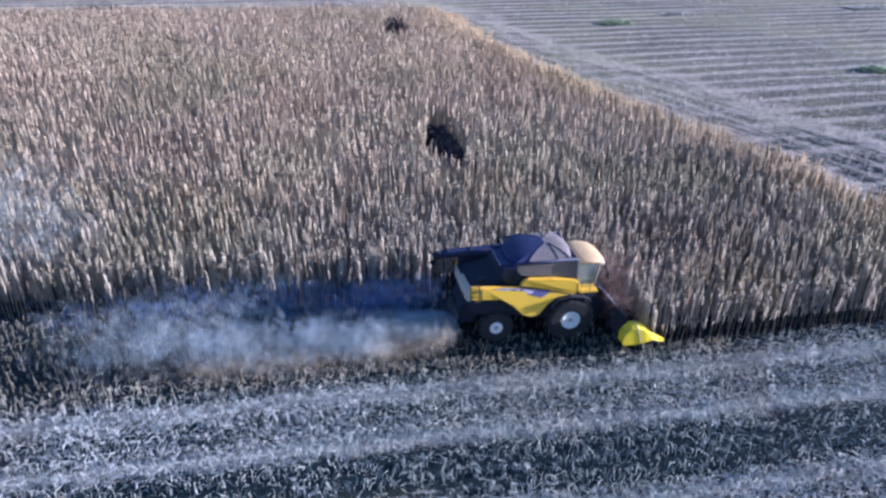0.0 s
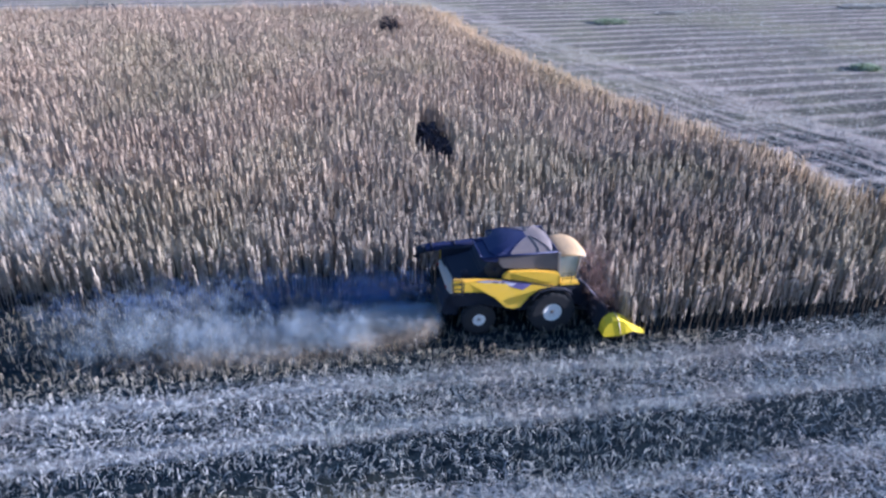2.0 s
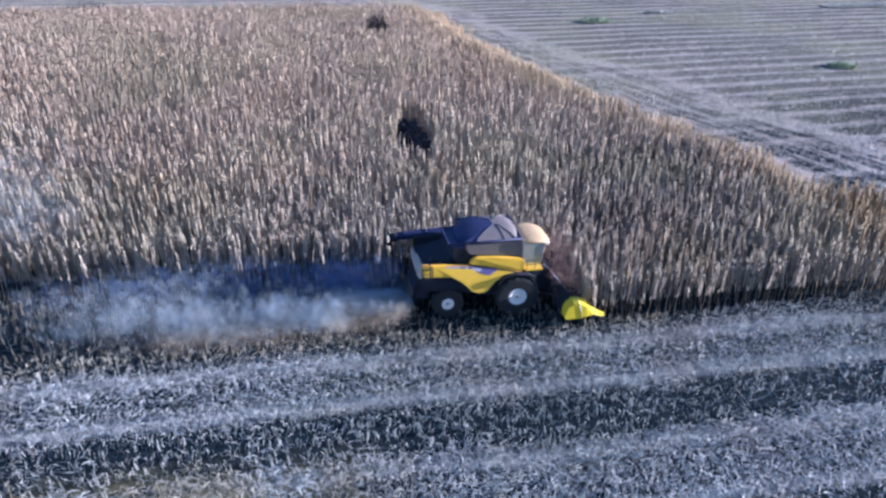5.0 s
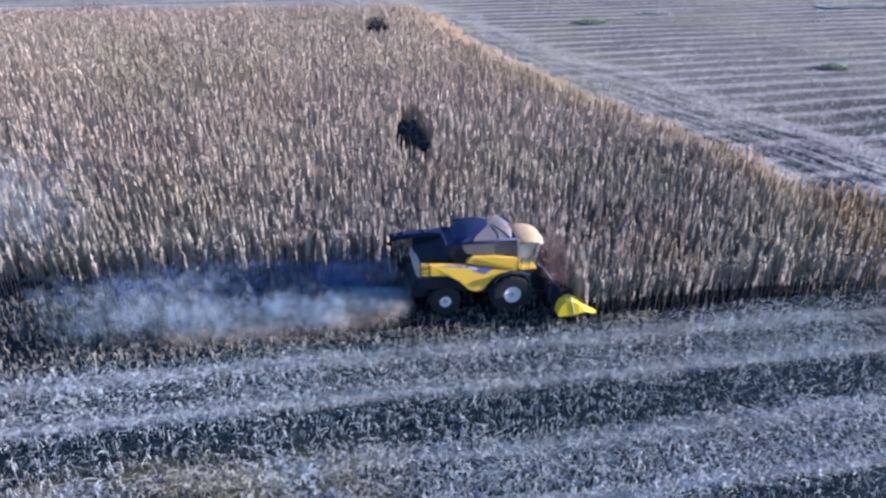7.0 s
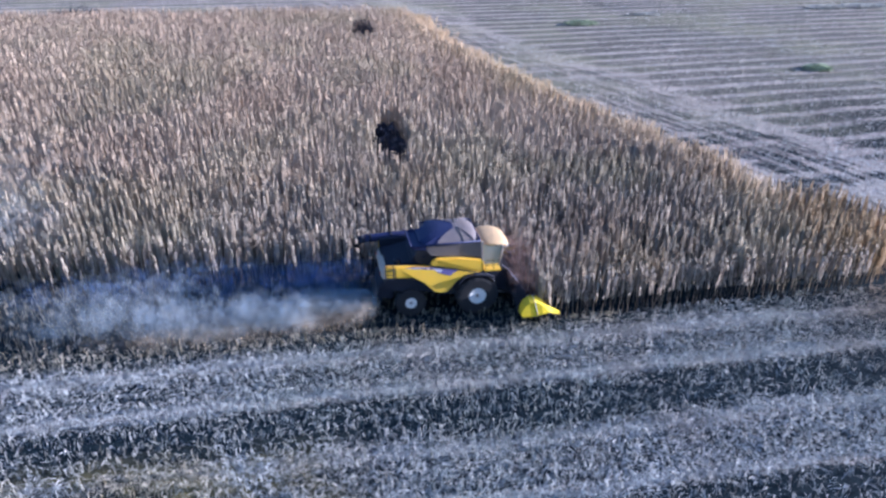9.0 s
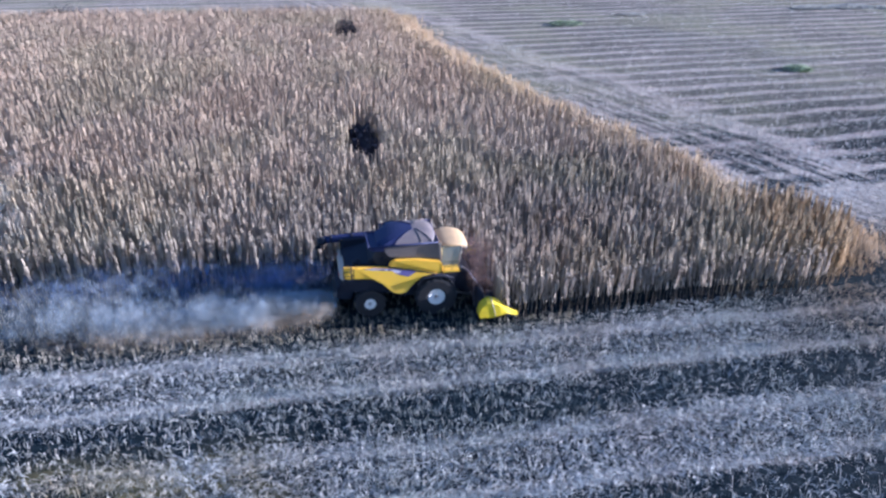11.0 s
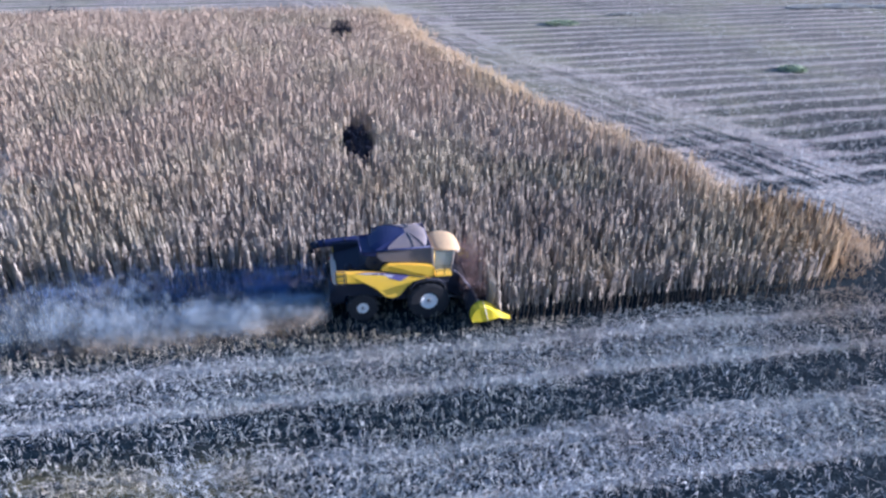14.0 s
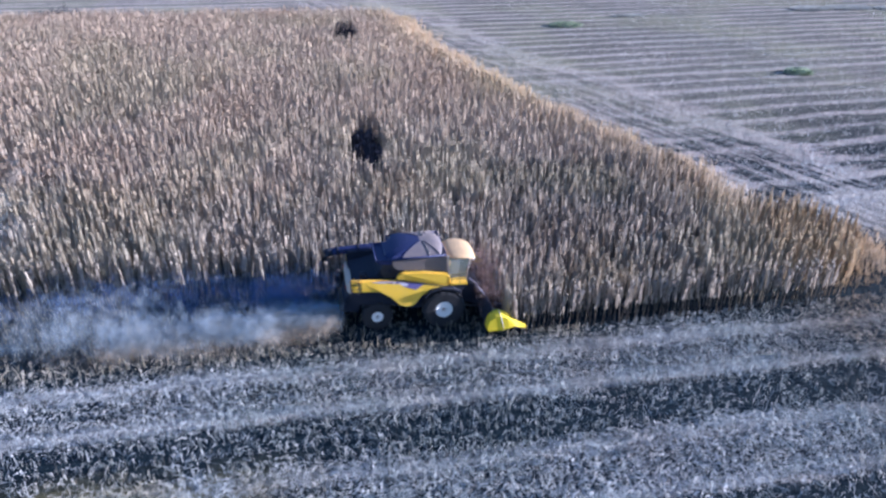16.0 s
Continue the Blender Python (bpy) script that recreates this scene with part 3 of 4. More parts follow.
def dust(name, label, p, mat, size=0.17):
    """Airborne dust: a drift of many thin crumpled flakes at the places p."""
    kinds = []
    for i in range(12):
        a = np.arange(6) * math.pi / 3 + rng.uniform(-0.3, 0.3, 6)
        r = size * rng.uniform(0.6, 1.4, 6)
        tilt, way = rng.uniform(0, math.pi), rng.uniform(0, 2 * math.pi)
        flat = np.stack([np.cos(a) * r, np.sin(a) * r, rng.normal(0, 0.12 * size, 6)], 1)
        y, z = flat[:, 1] * math.cos(tilt) - flat[:, 2] * math.sin(tilt), flat[:, 1] * math.sin(tilt) + flat[:, 2] * math.cos(tilt)
        v = np.stack([flat[:, 0] * math.cos(way) - y * math.sin(way), flat[:, 0] * math.sin(way) + y * math.cos(way), z], 1)
        kinds.append((v, np.array([[0, 1, 2, 3, 4, 5]]), np.zeros(6)))
    m = len(p)
    s = rng.uniform(0.5, 1.7, m)
    v, q, _, _ = spread(kinds, rng.integers(0, 12, m), p + [STAND, 0, 0], rng.uniform(0, 6.283, m), np.stack([s, s], 1))
    return tagged(new(name, quad_mesh(name, v, q, mat)), label, "dust", kind="stuff")


def trail():
    """Billows, small and low at the spreader, then wider, higher and thinner."""
    out = []
    for i in range(110):
        u = rng.random() ** 1.15
        n = int(320 * (1 - 0.87 * u) * rng.uniform(0.15, 1.9))
        mid = [-3.0 - u * 15.0, -0.6 - 0.9 * min(1.0, u / 0.25) + u * 0.5 + rng.normal() * (0.22 + 0.45 * u), 0.48 + abs(rng.normal()) * (0.16 + 0.60 * u)]
        out.append(rng.normal(0, 1, (n, 3)) * [0.40 + 0.70 * u, 0.24 + 0.45 * u, 0.16 + 0.34 * u] + mid)
    p = np.concatenate(out)
    back = -2.95 - p[:, 0] - rng.exponential(0.3, len(p))
    return p[(p[:, 2] > 0.12) & (back > 0) & (p[:, 2] < 0.9 + 0.28 * back)]


def puffs(spots):
    return np.concatenate([rng.normal(0, 1, (n, 3)) * [a, b, c] + [x, y, z] for n, x, y, z, a, b, c in spots])


dust("dust_cloud", "pale drifting cloud of dust behind the harvester", trail(), M_DUST)
# chaff jet at the tail, then puffs painting the sunlit lower edge of the trail
chaff = puffs([(500, -3.45, -1.0, 0.75, 0.16, 0.18, 0.15), (1300, -3.9, -1.20, 0.55, 0.55, 0.30, 0.20), (1900, -5.6, -1.75, 0.46, 1.0, 0.32, 0.20), (1600, -8.5, -2.0, 0.42, 1.6, 0.36, 0.20), (1300, -12.0, -2.1, 0.42, 1.6, 0.36, 0.20)])
dust("chaff_and_lit_dust", "low tan chaff at the spreader and sunlit lower edge of the dust", chaff[(chaff[:, 2] > 0.08) & (chaff[:, 0] < -3.0 - rng.exponential(0.3, len(chaff)))], M_CHAFF_LIT, 0.10)
haze = puffs([(600, -12.5, -0.2, 1.5, 1.2, 0.7, 0.5), (500, -20.5, 4.8, 3.2, 1.5, 1.1, 0.6), (2000, -23.0, 8.0, 3.6, 2.0, 2.4, 0.9)])
dust("dust_cloud", "thin veil of dust drifting over the cut edge", haze[haze[:, 2] > 0.15], M_DUST, 0.18)
# added flakes that deepen the blue shadow along the foot of the maize
shade_tint = puffs([(2200, -5.4, 1.3, 0.9, 1.5, 0.8, 0.42), (1900, -9.5, 1.6, 0.8, 2.4, 0.7, 0.40), (1300, -14.5, 1.9, 0.8, 2.8, 0.6, 0.40)])
dust("shade_tint_cloud", "thin blue flakes added to tint the shaded strip", shade_tint[(shade_tint[:, 2] > 0.15) & (shade_tint[:, 0] < -2.95) & (shade_tint[:, 1] < 3.0)], M_SHADE_TINT, 0.17)
front = puffs([(1300, 3.85, -1.0, 1.4, 0.36, 0.6, 0.55), (1300, 3.9, 0.5, 1.9, 0.45, 0.8, 0.60)])
dust("dust_cloud", "brownish dust rising over the maize header", front[front[:, 2] > 0.4], M_BROWN, 0.11)

# ---------------------------------------------------------------- the harvester


def paint(name, colour, rough=0.4, metal=0.0, dirt=0.35, dusty=(0.30, 0.25, 0.20)):
    """Machine paint with field dust on it: more on faces that look up, and in drifting patches."""
    m, nt, b = material(name, rough, metal)
    geo = nt.nodes.new("ShaderNodeNewGeometry")
    sep = nt.nodes.new("ShaderNodeSeparateXYZ")
    nt.links.new(geo.outputs["Normal"], sep.inputs[0])
    up = calc(nt, "MAXIMUM", sep.outputs[2], 0.0)
    spots = span(nt, noise_of(nt, 2.2, 6, 0.7), 0.42, 0.72)
    amount = calc(nt, "MULTIPLY", calc(nt, "ADD", calc(nt, "MULTIPLY", spots, 0.7), calc(nt, "MULTIPLY", up, 0.5)), dirt)
    tint = mix(nt, calc(nt, "MULTIPLY", noise_of(nt, 14, 3), 0.25), colour, tuple(c * 0.75 for c in colour))
    nt.links.new(mix(nt, amount, tint, dusty), b.inputs["Base Color"])
    nt.links.new(calc(nt, "ADD", calc(nt, "MULTIPLY", amount, 0.6), rough), b.inputs["Roughness"])
    return m


M_YELLOW = paint("yellow_paint", (0.97, 0.63, 0.04), 0.35, dirt=0.22, dusty=(0.55, 0.42, 0.24))
M_LEMON = paint("lemon_plastic", (0.85, 0.68, 0.01), 0.45, dirt=0.12)
M_CREAM = paint("roof_paint", (0.66, 0.47, 0.25), 0.5, dirt=0.35)
M_DARK = paint("dark_steel", (0.014, 0.018, 0.036), 0.8, dirt=0.06, dusty=(0.12, 0.10, 0.09))
M_GREY = paint("grey_panel", (0.19, 0.165, 0.16), 0.5, dirt=0.4)
M_ENGINE = paint("sooty_steel", (0.055, 0.045, 0.045), 0.7, dirt=0.3, dusty=(0.16, 0.13, 0.11))
M_PALE = paint("pale_grey_plastic", (0.32, 0.30, 0.28), 0.6, dirt=0.4)
M_HOOD = paint("tail_hood_plastic", (0.60, 0.51, 0.42), 0.65, dirt=0.4)
M_COVER = paint("tank_cover", (0.155, 0.14, 0.165), 0.6, dirt=0.3)
# navy of the auger and housing; also colours the shaded rear of the tank cover
M_NAVY = paint("navy_steel_and_shade", (0.012, 0.020, 0.095), 0.6, dirt=0.02)
M_WHITE = paint("rim_paint", (0.93, 0.93, 0.92), 0.4, dirt=0.02)
M_TYRE = paint("tyre_rubber", (0.026, 0.027, 0.032), 0.9, dirt=0.15, dusty=(0.08, 0.07, 0.06))
M_BLUE = paint("blue_decal", (0.17, 0.15, 0.38), 0.4, dirt=0.12)
M_LILAC = paint("pale_decal", (0.74, 0.71, 0.82), 0.4, dirt=0.12)
M_RED = paint("red_lens", (0.45, 0.02, 0.015), 0.2, dirt=0.15)
M_STEEL = paint("bare_steel", (0.42, 0.41, 0.40), 0.35, 0.9, dirt=0.25)


def glass_material():
    m, nt, b = material("cab_glass", 0.04)
    b.inputs["Base Color"].default_value = (0.72, 0.80, 0.78, 1)
    b.inputs["Transmission Weight"].default_value = 0.65
    b.inputs["IOR"].default_value = 1.2
    nt.links.new(span(nt, noise_of(nt, 4, 4), 0.4, 0.8, 0.05, 0.35), b.inputs["Roughness"])
    return m


M_GLASS = glass_material()


def part(name, bm, mat, parent, label=""):
    me = bpy.data.meshes.new(name)
    bmesh.ops.recalc_face_normals(bm, faces=bm.faces)
    bm.to_mesh(me)
    bm.free()
    me.materials.append(mat)
    ob = new(name, me)
    ob.parent = parent
    return tagged(ob, label)


def rounded(bm, size, segments=2):
    if size:
        sharp = [e for e in bm.edges if len(e.link_faces) == 2 and e.calc_face_angle(0) > 0.5]
        bmesh.ops.bevel(bm, geom=sharp, offset=size, segments=segments, affect="EDGES", clamp_overlap=True)
    for f in bm.faces:
        f.smooth = False
    return bm


def slab(profile, y0, y1, edge=0.03, bulge=0.0):
    """A side outline in x and z, given depth from y0 to y1, with rounded edges."""
    bm = bmesh.new()
    a = [bm.verts.new((x, y0, z)) for x, z in profile]
    b = [bm.verts.new((x, y1, z)) for x, z in profile]
    bm.faces.new(a), bm.faces.new(b[::-1])
    for i in range(len(a)):
        j = (i + 1) % len(a)
        bm.faces.new((a[i], a[j], b[j], b[i]))
    bmesh.ops.recalc_face_normals(bm, faces=bm.faces)
    return rounded(bm, edge)


def leaning(bm, share=0.16):
    """Tilt a side panel so that it stands further out at its foot."""
    for v in bm.verts:
        v.co.y += math.copysign((2.45 - v.co.z) * share, v.co.y)
    return bm


def box(x0, x1, y0, y1, z0, z1, edge=0.02):
    return slab([(x0, z0), (x1, z0), (x1, z1), (x0, z1)], y0, y1, edge)


def pipe(points, radius, sides=10, cap=True):
    """A round bar through points."""
    bm = bmesh.new()
    pts = [Vector(p) for p in points]
    rings = []
    for i, p in enumerate(pts):
        way = (pts[min(i + 1, len(pts) - 1)] - pts[max(i - 1, 0)]).normalized()
        u = way.cross(Vector((0, 0, 1)) if abs(way.z) < 0.9 else Vector((1, 0, 0))).normalized()
        w = way.cross(u)
        r = radius[i] if isinstance(radius, (list, tuple)) else radius
        rings.append([bm.verts.new(p + u * math.cos(2 * math.pi * k / sides) * r + w * math.sin(2 * math.pi * k / sides) * r) for k in range(sides)])
    for a, b in zip(rings, rings[1:]):
        for k in range(sides):
            bm.faces.new((a[k], a[(k + 1) % sides], b[(k + 1) % sides], b[k])).smooth = True
    if cap:
        bm.faces.new(rings[0][::-1]), bm.faces.new(rings[-1])
    return bm


def turned(profile, centre, sides=40, sign=1):
    """A shape turned round the axle through centre: profile of (radius, distance outward)."""
    bm = bmesh.new()
    cx, cy, cz = centre
    rings = []
    for r, d in profile:
        rings.append([bm.verts.new((cx + r * math.cos(2 * math.pi * k / sides), cy + sign * d, cz + r * math.sin(2 * math.pi * k / sides))) for k in range(sides)])
    for a, b in zip(rings, rings[1:]):
        for k in range(sides):
            bm.faces.new((a[k], a[(k + 1) % sides], b[(k + 1) % sides], b[k])).smooth = True
    bm.faces.new(rings[0]), bm.faces.new(rings[-1])
    return bm


def joined(*meshes):
    out = bmesh.new()
    for bm in meshes:
        me = bpy.data.meshes.new("joint")
        bm.to_mesh(me)
        bm.free()
        out.from_mesh(me)
        bpy.data.meshes.remove(me)
    return out


def loft(rings):
    bm = bmesh.new()
    vs = [[bm.verts.new(p) for p in ring] for ring in rings]
    n = len(vs[0])
    for a, b in zip(vs, vs[1:]):
        for k in range(n):
            bm.faces.new((a[k], a[(k + 1) % n], b[(k + 1) % n], b[k]))
    bm.faces.new(vs[0][::-1]), bm.faces.new(vs[-1])
    return bm


def wheel(parent, x, y, z, radius, rim, width, sign, lugs):
    """Wheel with a lugged tyre and a dished white rim; y is the middle of the tyre and sign the outer side."""
    hub = bpy.data.objects.new("wheel", None)
    scene.collection.objects.link(hub)
    hub.parent = parent
    h = width / 2
    r0 = radius - 0.05
    tyre = turned([(rim, -h * 0.8), (rim + 0.1, -h), (r0 - 0.12, -h), (r0 - 0.03, -h * 0.9), (r0, -h * 0.5), (r0, -0.02), (r0, 0.02), (r0, h * 0.5), (r0 - 0.03, h * 0.9), (r0 - 0.12, h),
                   (rim + 0.1, h), (rim, h * 0.8)], (x, y, z), 4 * lugs, sign)
    # raised lugs, staggered between the two halves of the tread
    for v in tyre.verts:
        d, out = (v.co.y - y) / h, math.hypot(v.co.x - x, v.co.z - z)
        if out > r0 - 0.05:
            k = round(math.atan2(v.co.z - z, v.co.x - x) / (2 * math.pi) * 4 * lugs)
            if (k + (2 if d > 0 else 0) + int(abs(d) * 1.5)) % 4 < 2:
                grow = (out + 0.05) / out
                v.co.x, v.co.z = x + (v.co.x - x) * grow, z + (v.co.z - z) * grow
    for f in tyre.faces:
        f.smooth = False
    part("tyre", tyre, M_TYRE, hub, "black rubber tyre with dusty lugs")
    part("rim", turned([(rim + 0.015, h * 0.72), (rim + 0.02, h * 0.88), (rim - 0.03, h * 0.93), (rim - 0.05, h * 0.86), (rim * 0.66, h * 0.82), (rim * 0.45, h * 0.86),
                        (rim * 0.2, h * 0.87), (0.02, h * 0.87)], (x, y, z), 40, sign), M_WHITE, hub, "dished white wheel rim")
    part("hub_cap", turned([(rim * 0.18, h * 0.82), (rim * 0.18, h * 0.95), (rim * 0.13, h * 1.0), (0.02, h * 1.0)], (x - rim * 0.05, y, z + rim * 0.1), 20, sign), M_GREY, hub, "dark wheel hub")
    for k in range(8):
        a = 2 * math.pi * k / 8
        part("wheel_bolt", turned([(0.025, h * 0.6), (0.025, h * 0.86), (0.012, h * 0.88)], (x + rim * 0.33 * math.cos(a), y, z + rim * 0.33 * math.sin(a)), 6, sign), M_STEEL, hub)
    return hub


def harvester():
    root = new("combine_harvester")
    root.location.x = STAND
    tagged(root, "yellow combine harvester with dark grain tank cutting maize", "harvester")

    # chassis and threshing body between the side panels
    part("body", slab([(-2.7, 1.75), (-2.4, 1.35), (-0.9, 1.25), (0.2, 0.95), (2.5, 0.95), (2.6, 1.8), (1.9, 2.2), (1.85, 2.8), (-0.6, 2.9), (-0.75, 2.5), (-2.6, 2.45)], -1.28, 1.28, 0.05),
         M_DARK, root, "dark steel threshing body")
    part("front_axle", box(1.25, 1.9, -1.3, 1.3, 0.72, 1.28, 0.05), M_DARK, root, "dark front axle beam")
    part("rear_axle", box(-1.60, -1.28, -1.1, 1.1, 0.60, 0.90, 0.04), M_DARK, root, "dark rear axle beam")
    part("straw_chopper", slab([(-2.95, 0.85), (-2.25, 0.75), (-2.1, 1.4), (-2.55, 1.75), (-2.85, 1.5)], -0.95, 0.95, 0.06), M_DARK, root, "dark straw chopper housing at the tail")
    for i in range(6):
        y = -0.75 + i * 0.3
        part("spreader_vane", slab([(-3.15, 0.80), (-2.85, 0.84), (-2.80, 1.2), (-3.05, 1.05)], y - 0.015, y + 0.015, 0.0), M_STEEL, root)

    low = [(-2.62, 2.24), (-2.5, 2.16), (-1.35, 2.10), (-0.85, 1.80), (-0.42, 1.38), (-0.12, 1.28), (0.22, 1.32), (0.62, 1.78), (1.10, 2.02), (1.80, 2.10), (1.80, 2.20), (0.90, 2.32),
           (0.40, 2.40), (-0.20, 2.50), (-0.60, 2.60), (-1.3, 2.68), (-2.1, 2.72), (-2.62, 2.76)]
    high = [(-0.58, 2.64), (-0.20, 2.56), (0.40, 2.42), (0.80, 2.34), (1.40, 2.20), (1.90, 2.13), (1.90, 2.66), (1.76, 2.79), (0.70, 2.95), (-0.30, 3.00), (-0.48, 2.90)]
    arch = [(0.74, 1.66), (1.00, 1.98), (1.50, 2.08), (2.05, 2.00), (2.40, 1.75), (2.44, 1.82), (2.08, 2.08), (1.50, 2.15), (0.96, 2.06), (0.68, 1.72)]
    for s in (-1, 1):
        a, b = sorted((s * 1.30, s * 1.50))
        part("lower_panel", leaning(slab(low, a, b, 0.05)), M_YELLOW, root, "glossy yellow side panel with a deep dip between the wheels")
        a, b = sorted((s * 1.29, s * 1.47))
        part("upper_panel", leaning(slab(high, a, b, 0.05)), M_YELLOW, root, "bright yellow upper side panel")
        a, b = sorted((s * 1.26, s * 1.75))
        part("wheel_arch", slab(arch, a, b, 0.02), M_DARK, root, "dark wheel arch")
        # coloured stripe with plain pale bars where the lettering stood
        part("decal_stripe", leaning(slab([(-1.72, 2.63), (-1.2, 2.50), (-0.60, 2.40), (0.32, 2.10), (0.72, 2.34), (0.30, 2.41), (-0.50, 2.57), (-1.25, 2.66)], *sorted((s * 1.503, s * 1.512)), 0.0)), M_BLUE, root,
             "violet-blue stripe along the yellow panel")
        part("decal_bar", leaning(slab([(-1.66, 2.62), (-1.15, 2.50), (-0.66, 2.42), (-0.56, 2.57), (-1.25, 2.65)], *sorted((s * 1.513, s * 1.518)), 0.0)), M_LILAC, root, "pale bar on the stripe")
        part("decal_bar", leaning(slab([(-0.54, 2.42), (-0.12, 2.30), (0.02, 2.40), (-0.44, 2.53)], *sorted((s * 1.513, s * 1.518)), 0.0)), M_LILAC, root, "pale bar on the stripe")
        part("seam", leaning(slab([(-2.16, 2.16), (-2.13, 2.16), (-2.13, 2.70), (-2.16, 2.70)], *sorted((s * 1.499, s * 1.506)), 0.0)), M_DARK, root)
        part("seam", leaning(slab([(-0.58, 2.61), (0.40, 2.40), (1.40, 2.18), (1.88, 2.11), (1.88, 2.135), (1.40, 2.205), (0.40, 2.425), (-0.57, 2.635)], *sorted((s * 1.475, s * 1.508)), 0.0)), M_DARK, root)

    # tail hood with lamps and the rear ladder
    part("rear_hood", rounded(loft([[(-2.56, -1.50, 2.10), (-2.56, 1.50, 2.06), (-2.54, 1.40, 2.30), (-2.54, -1.44, 2.66)],
                                    [(-2.68, -1.46, 2.12), (-2.68, 1.40, 2.10), (-2.66, 1.34, 2.28), (-2.64, -1.40, 2.58)],
                                    [(-2.78, -1.28, 2.18), (-2.78, 1.20, 2.14), (-2.74, 1.12, 2.24), (-2.72, -1.24, 2.46)]]), 0.04), M_HOOD, root, "dusty grey tail hood")
    for s in (-1, 1):
        part("tail_lamp", box(-2.81, -2.73, *sorted((s * 0.92, s * 1.10)), 2.16, 2.24, 0.015), M_RED, root, "red tail lamp")
    ladder = joined(*[pipe([(-2.60 + i * 0.36, -1.64, 2.08), (-2.60 + i * 0.36, -1.52, 2.86)], 0.022, 6) for i in (0, 1)])
    rack = part("rear_ladder", ladder, M_DARK, root, "black ladder over the yellow panel")
    for i in range(4):
        part("rung", pipe([(-2.60, -1.628 + i * 0.031, 2.16 + i * 0.2), (-2.24, -1.628 + i * 0.031, 2.16 + i * 0.2)], 0.018, 6), M_DARK, rack)

    # engine deck behind the tank
    part("engine_deck", slab([(-2.55, 2.30), (-0.6, 2.30), (-0.6, 3.30), (-1.05, 3.25), (-1.35, 2.75), (-2.1, 2.56), (-2.5, 2.50)], -1.12, 1.12, 0.06), M_DARK, root, "black engine cover")
    screen = part("cooling_screen", turned([(0.40, 0.0), (0.40, 0.08), (0.35, 0.11), (0.10, 0.11)], (-0.82, -1.13, 2.98), 32, -1), M_ENGINE, root, "round dark cooling screen")
    for k in range(6):
        a = math.pi * k / 6
        part("screen_bar", pipe([(-0.82 - 0.36 * math.cos(a), -1.25, 2.98 - 0.36 * math.sin(a)), (-0.82 + 0.36 * math.cos(a), -1.25, 2.98 + 0.36 * math.sin(a))], 0.012, 5), M_DARK, screen)
    # added dark slab, hides the inside of the far yellow panel
    part("far_panel_blind", slab([(-2.60, 2.36), (-0.55, 2.36), (-0.55, 2.95), (-1.3, 2.84), (-2.60, 2.84)], 1.16, 1.62, 0.02), M_DARK, root)
    part("air_intake", turned([(0.16, 0), (0.18, 0.05), (0.18, 0.25), (0.10, 0.30)], (-2.0, -0.75, 2.66), 18, -1), M_DARK, root, "black air intake")

    # grain tank and its folded cover
    part("grain_tank", slab([(-0.50, 3.04), (1.82, 2.82), (1.76, 3.64), (-0.72, 3.60), (-0.72, 3.30)], -1.38, 1.10, 0.04), M_GREY, root, "dark grey grain tank")
    part("tank_extension", slab([(-0.72, 3.34), (-0.72, 3.59), (-1.42, 3.56), (-1.32, 3.40)], -1.38, 0.30, 0.04), M_NAVY, root, "dark blue housing behind the grain tank")
    rim = [(-1.44, 3.60), (1.72, 3.67)]
    corners = [(rim[0][0], -1.40, rim[0][1]), (rim[1][0], -1.40, rim[1][1]), (rim[1][0], 1.08, rim[1][1]), (-0.70, 1.08, 3.62), (-0.75, 0.32, 3.615), (rim[0][0], 0.30, rim[0][1])]
    part("tank_rim", joined(*[pipe([p, q], 0.04, 8) for p, q in zip(corners, corners[1:] + corners[:1])]), M_NAVY, root, "dark rim of the grain tank")
    # two folded halves that close into a dome
    heights = [(1 - math.cos(a), 3.62 + 0.29 * math.sin(a)) for a in (radians(k * 11.25) for k in range(9))]

    def front_ring(f, z):
        x0, x1, y = -0.25 + f * 0.95, 1.74 - f * 0.62, 1.36 - f * 1.08
        nose, far = 0.26, y * 0.8
        return [(x0, -y, z), (x1 - nose, -y, z), (x1 - 0.12, -y * 0.72, z), (x1, -y * 0.4, z), (x1, far * 0.4, z), (x1 - 0.12, far * 0.72, z), (x1 - nose, far, z), (x0, far, z)]

    def rear_ring(f, z):
        x0, x1, y = -1.02 + 1.30 * f ** 0.75, -0.255 + f * 0.95, 1.35 - f * 1.08
        far = y * 0.8
        return [(x0, -y * 0.7, z), (x0 + 0.24, -y, z), (x1, -y, z), (x1, far, z), (max(x0 + 0.24, -0.66), min(far, 0.30 + 4.0 * f), z), (x0, far * 0.2, z)]
    cov = part("tank_cover", loft([front_ring(*h) for h in heights]), M_COVER, root, "grey folding cover raised over the tank")
    # rear half in navy: the shade on the side away from the sun is painted
    part("tank_cover", loft([rear_ring(*h) for h in heights]), M_NAVY, root, "rear half of the tank cover, coloured dark blue as its shaded side")
    for s in (-1, 1):
        for frac, mat, text in ((0.0, M_NAVY, "dark rib of the tank cover"), (0.72, M_PALE, "pale rib of the tank cover"), (1.0, M_COVER, "grey rib of the tank cover")):
            pts = []
            for f, z in heights:
                ring = front_ring(f, z)
                a, b = Vector(ring[0 if s < 0 else 7]), Vector(ring[1 if s < 0 else 6])
                pts.append(a.lerp(b, frac) + Vector((0, s * 0.015, 0.012)))
            part("cover_rib", pipe(pts, 0.014, 6), mat, cov, text)

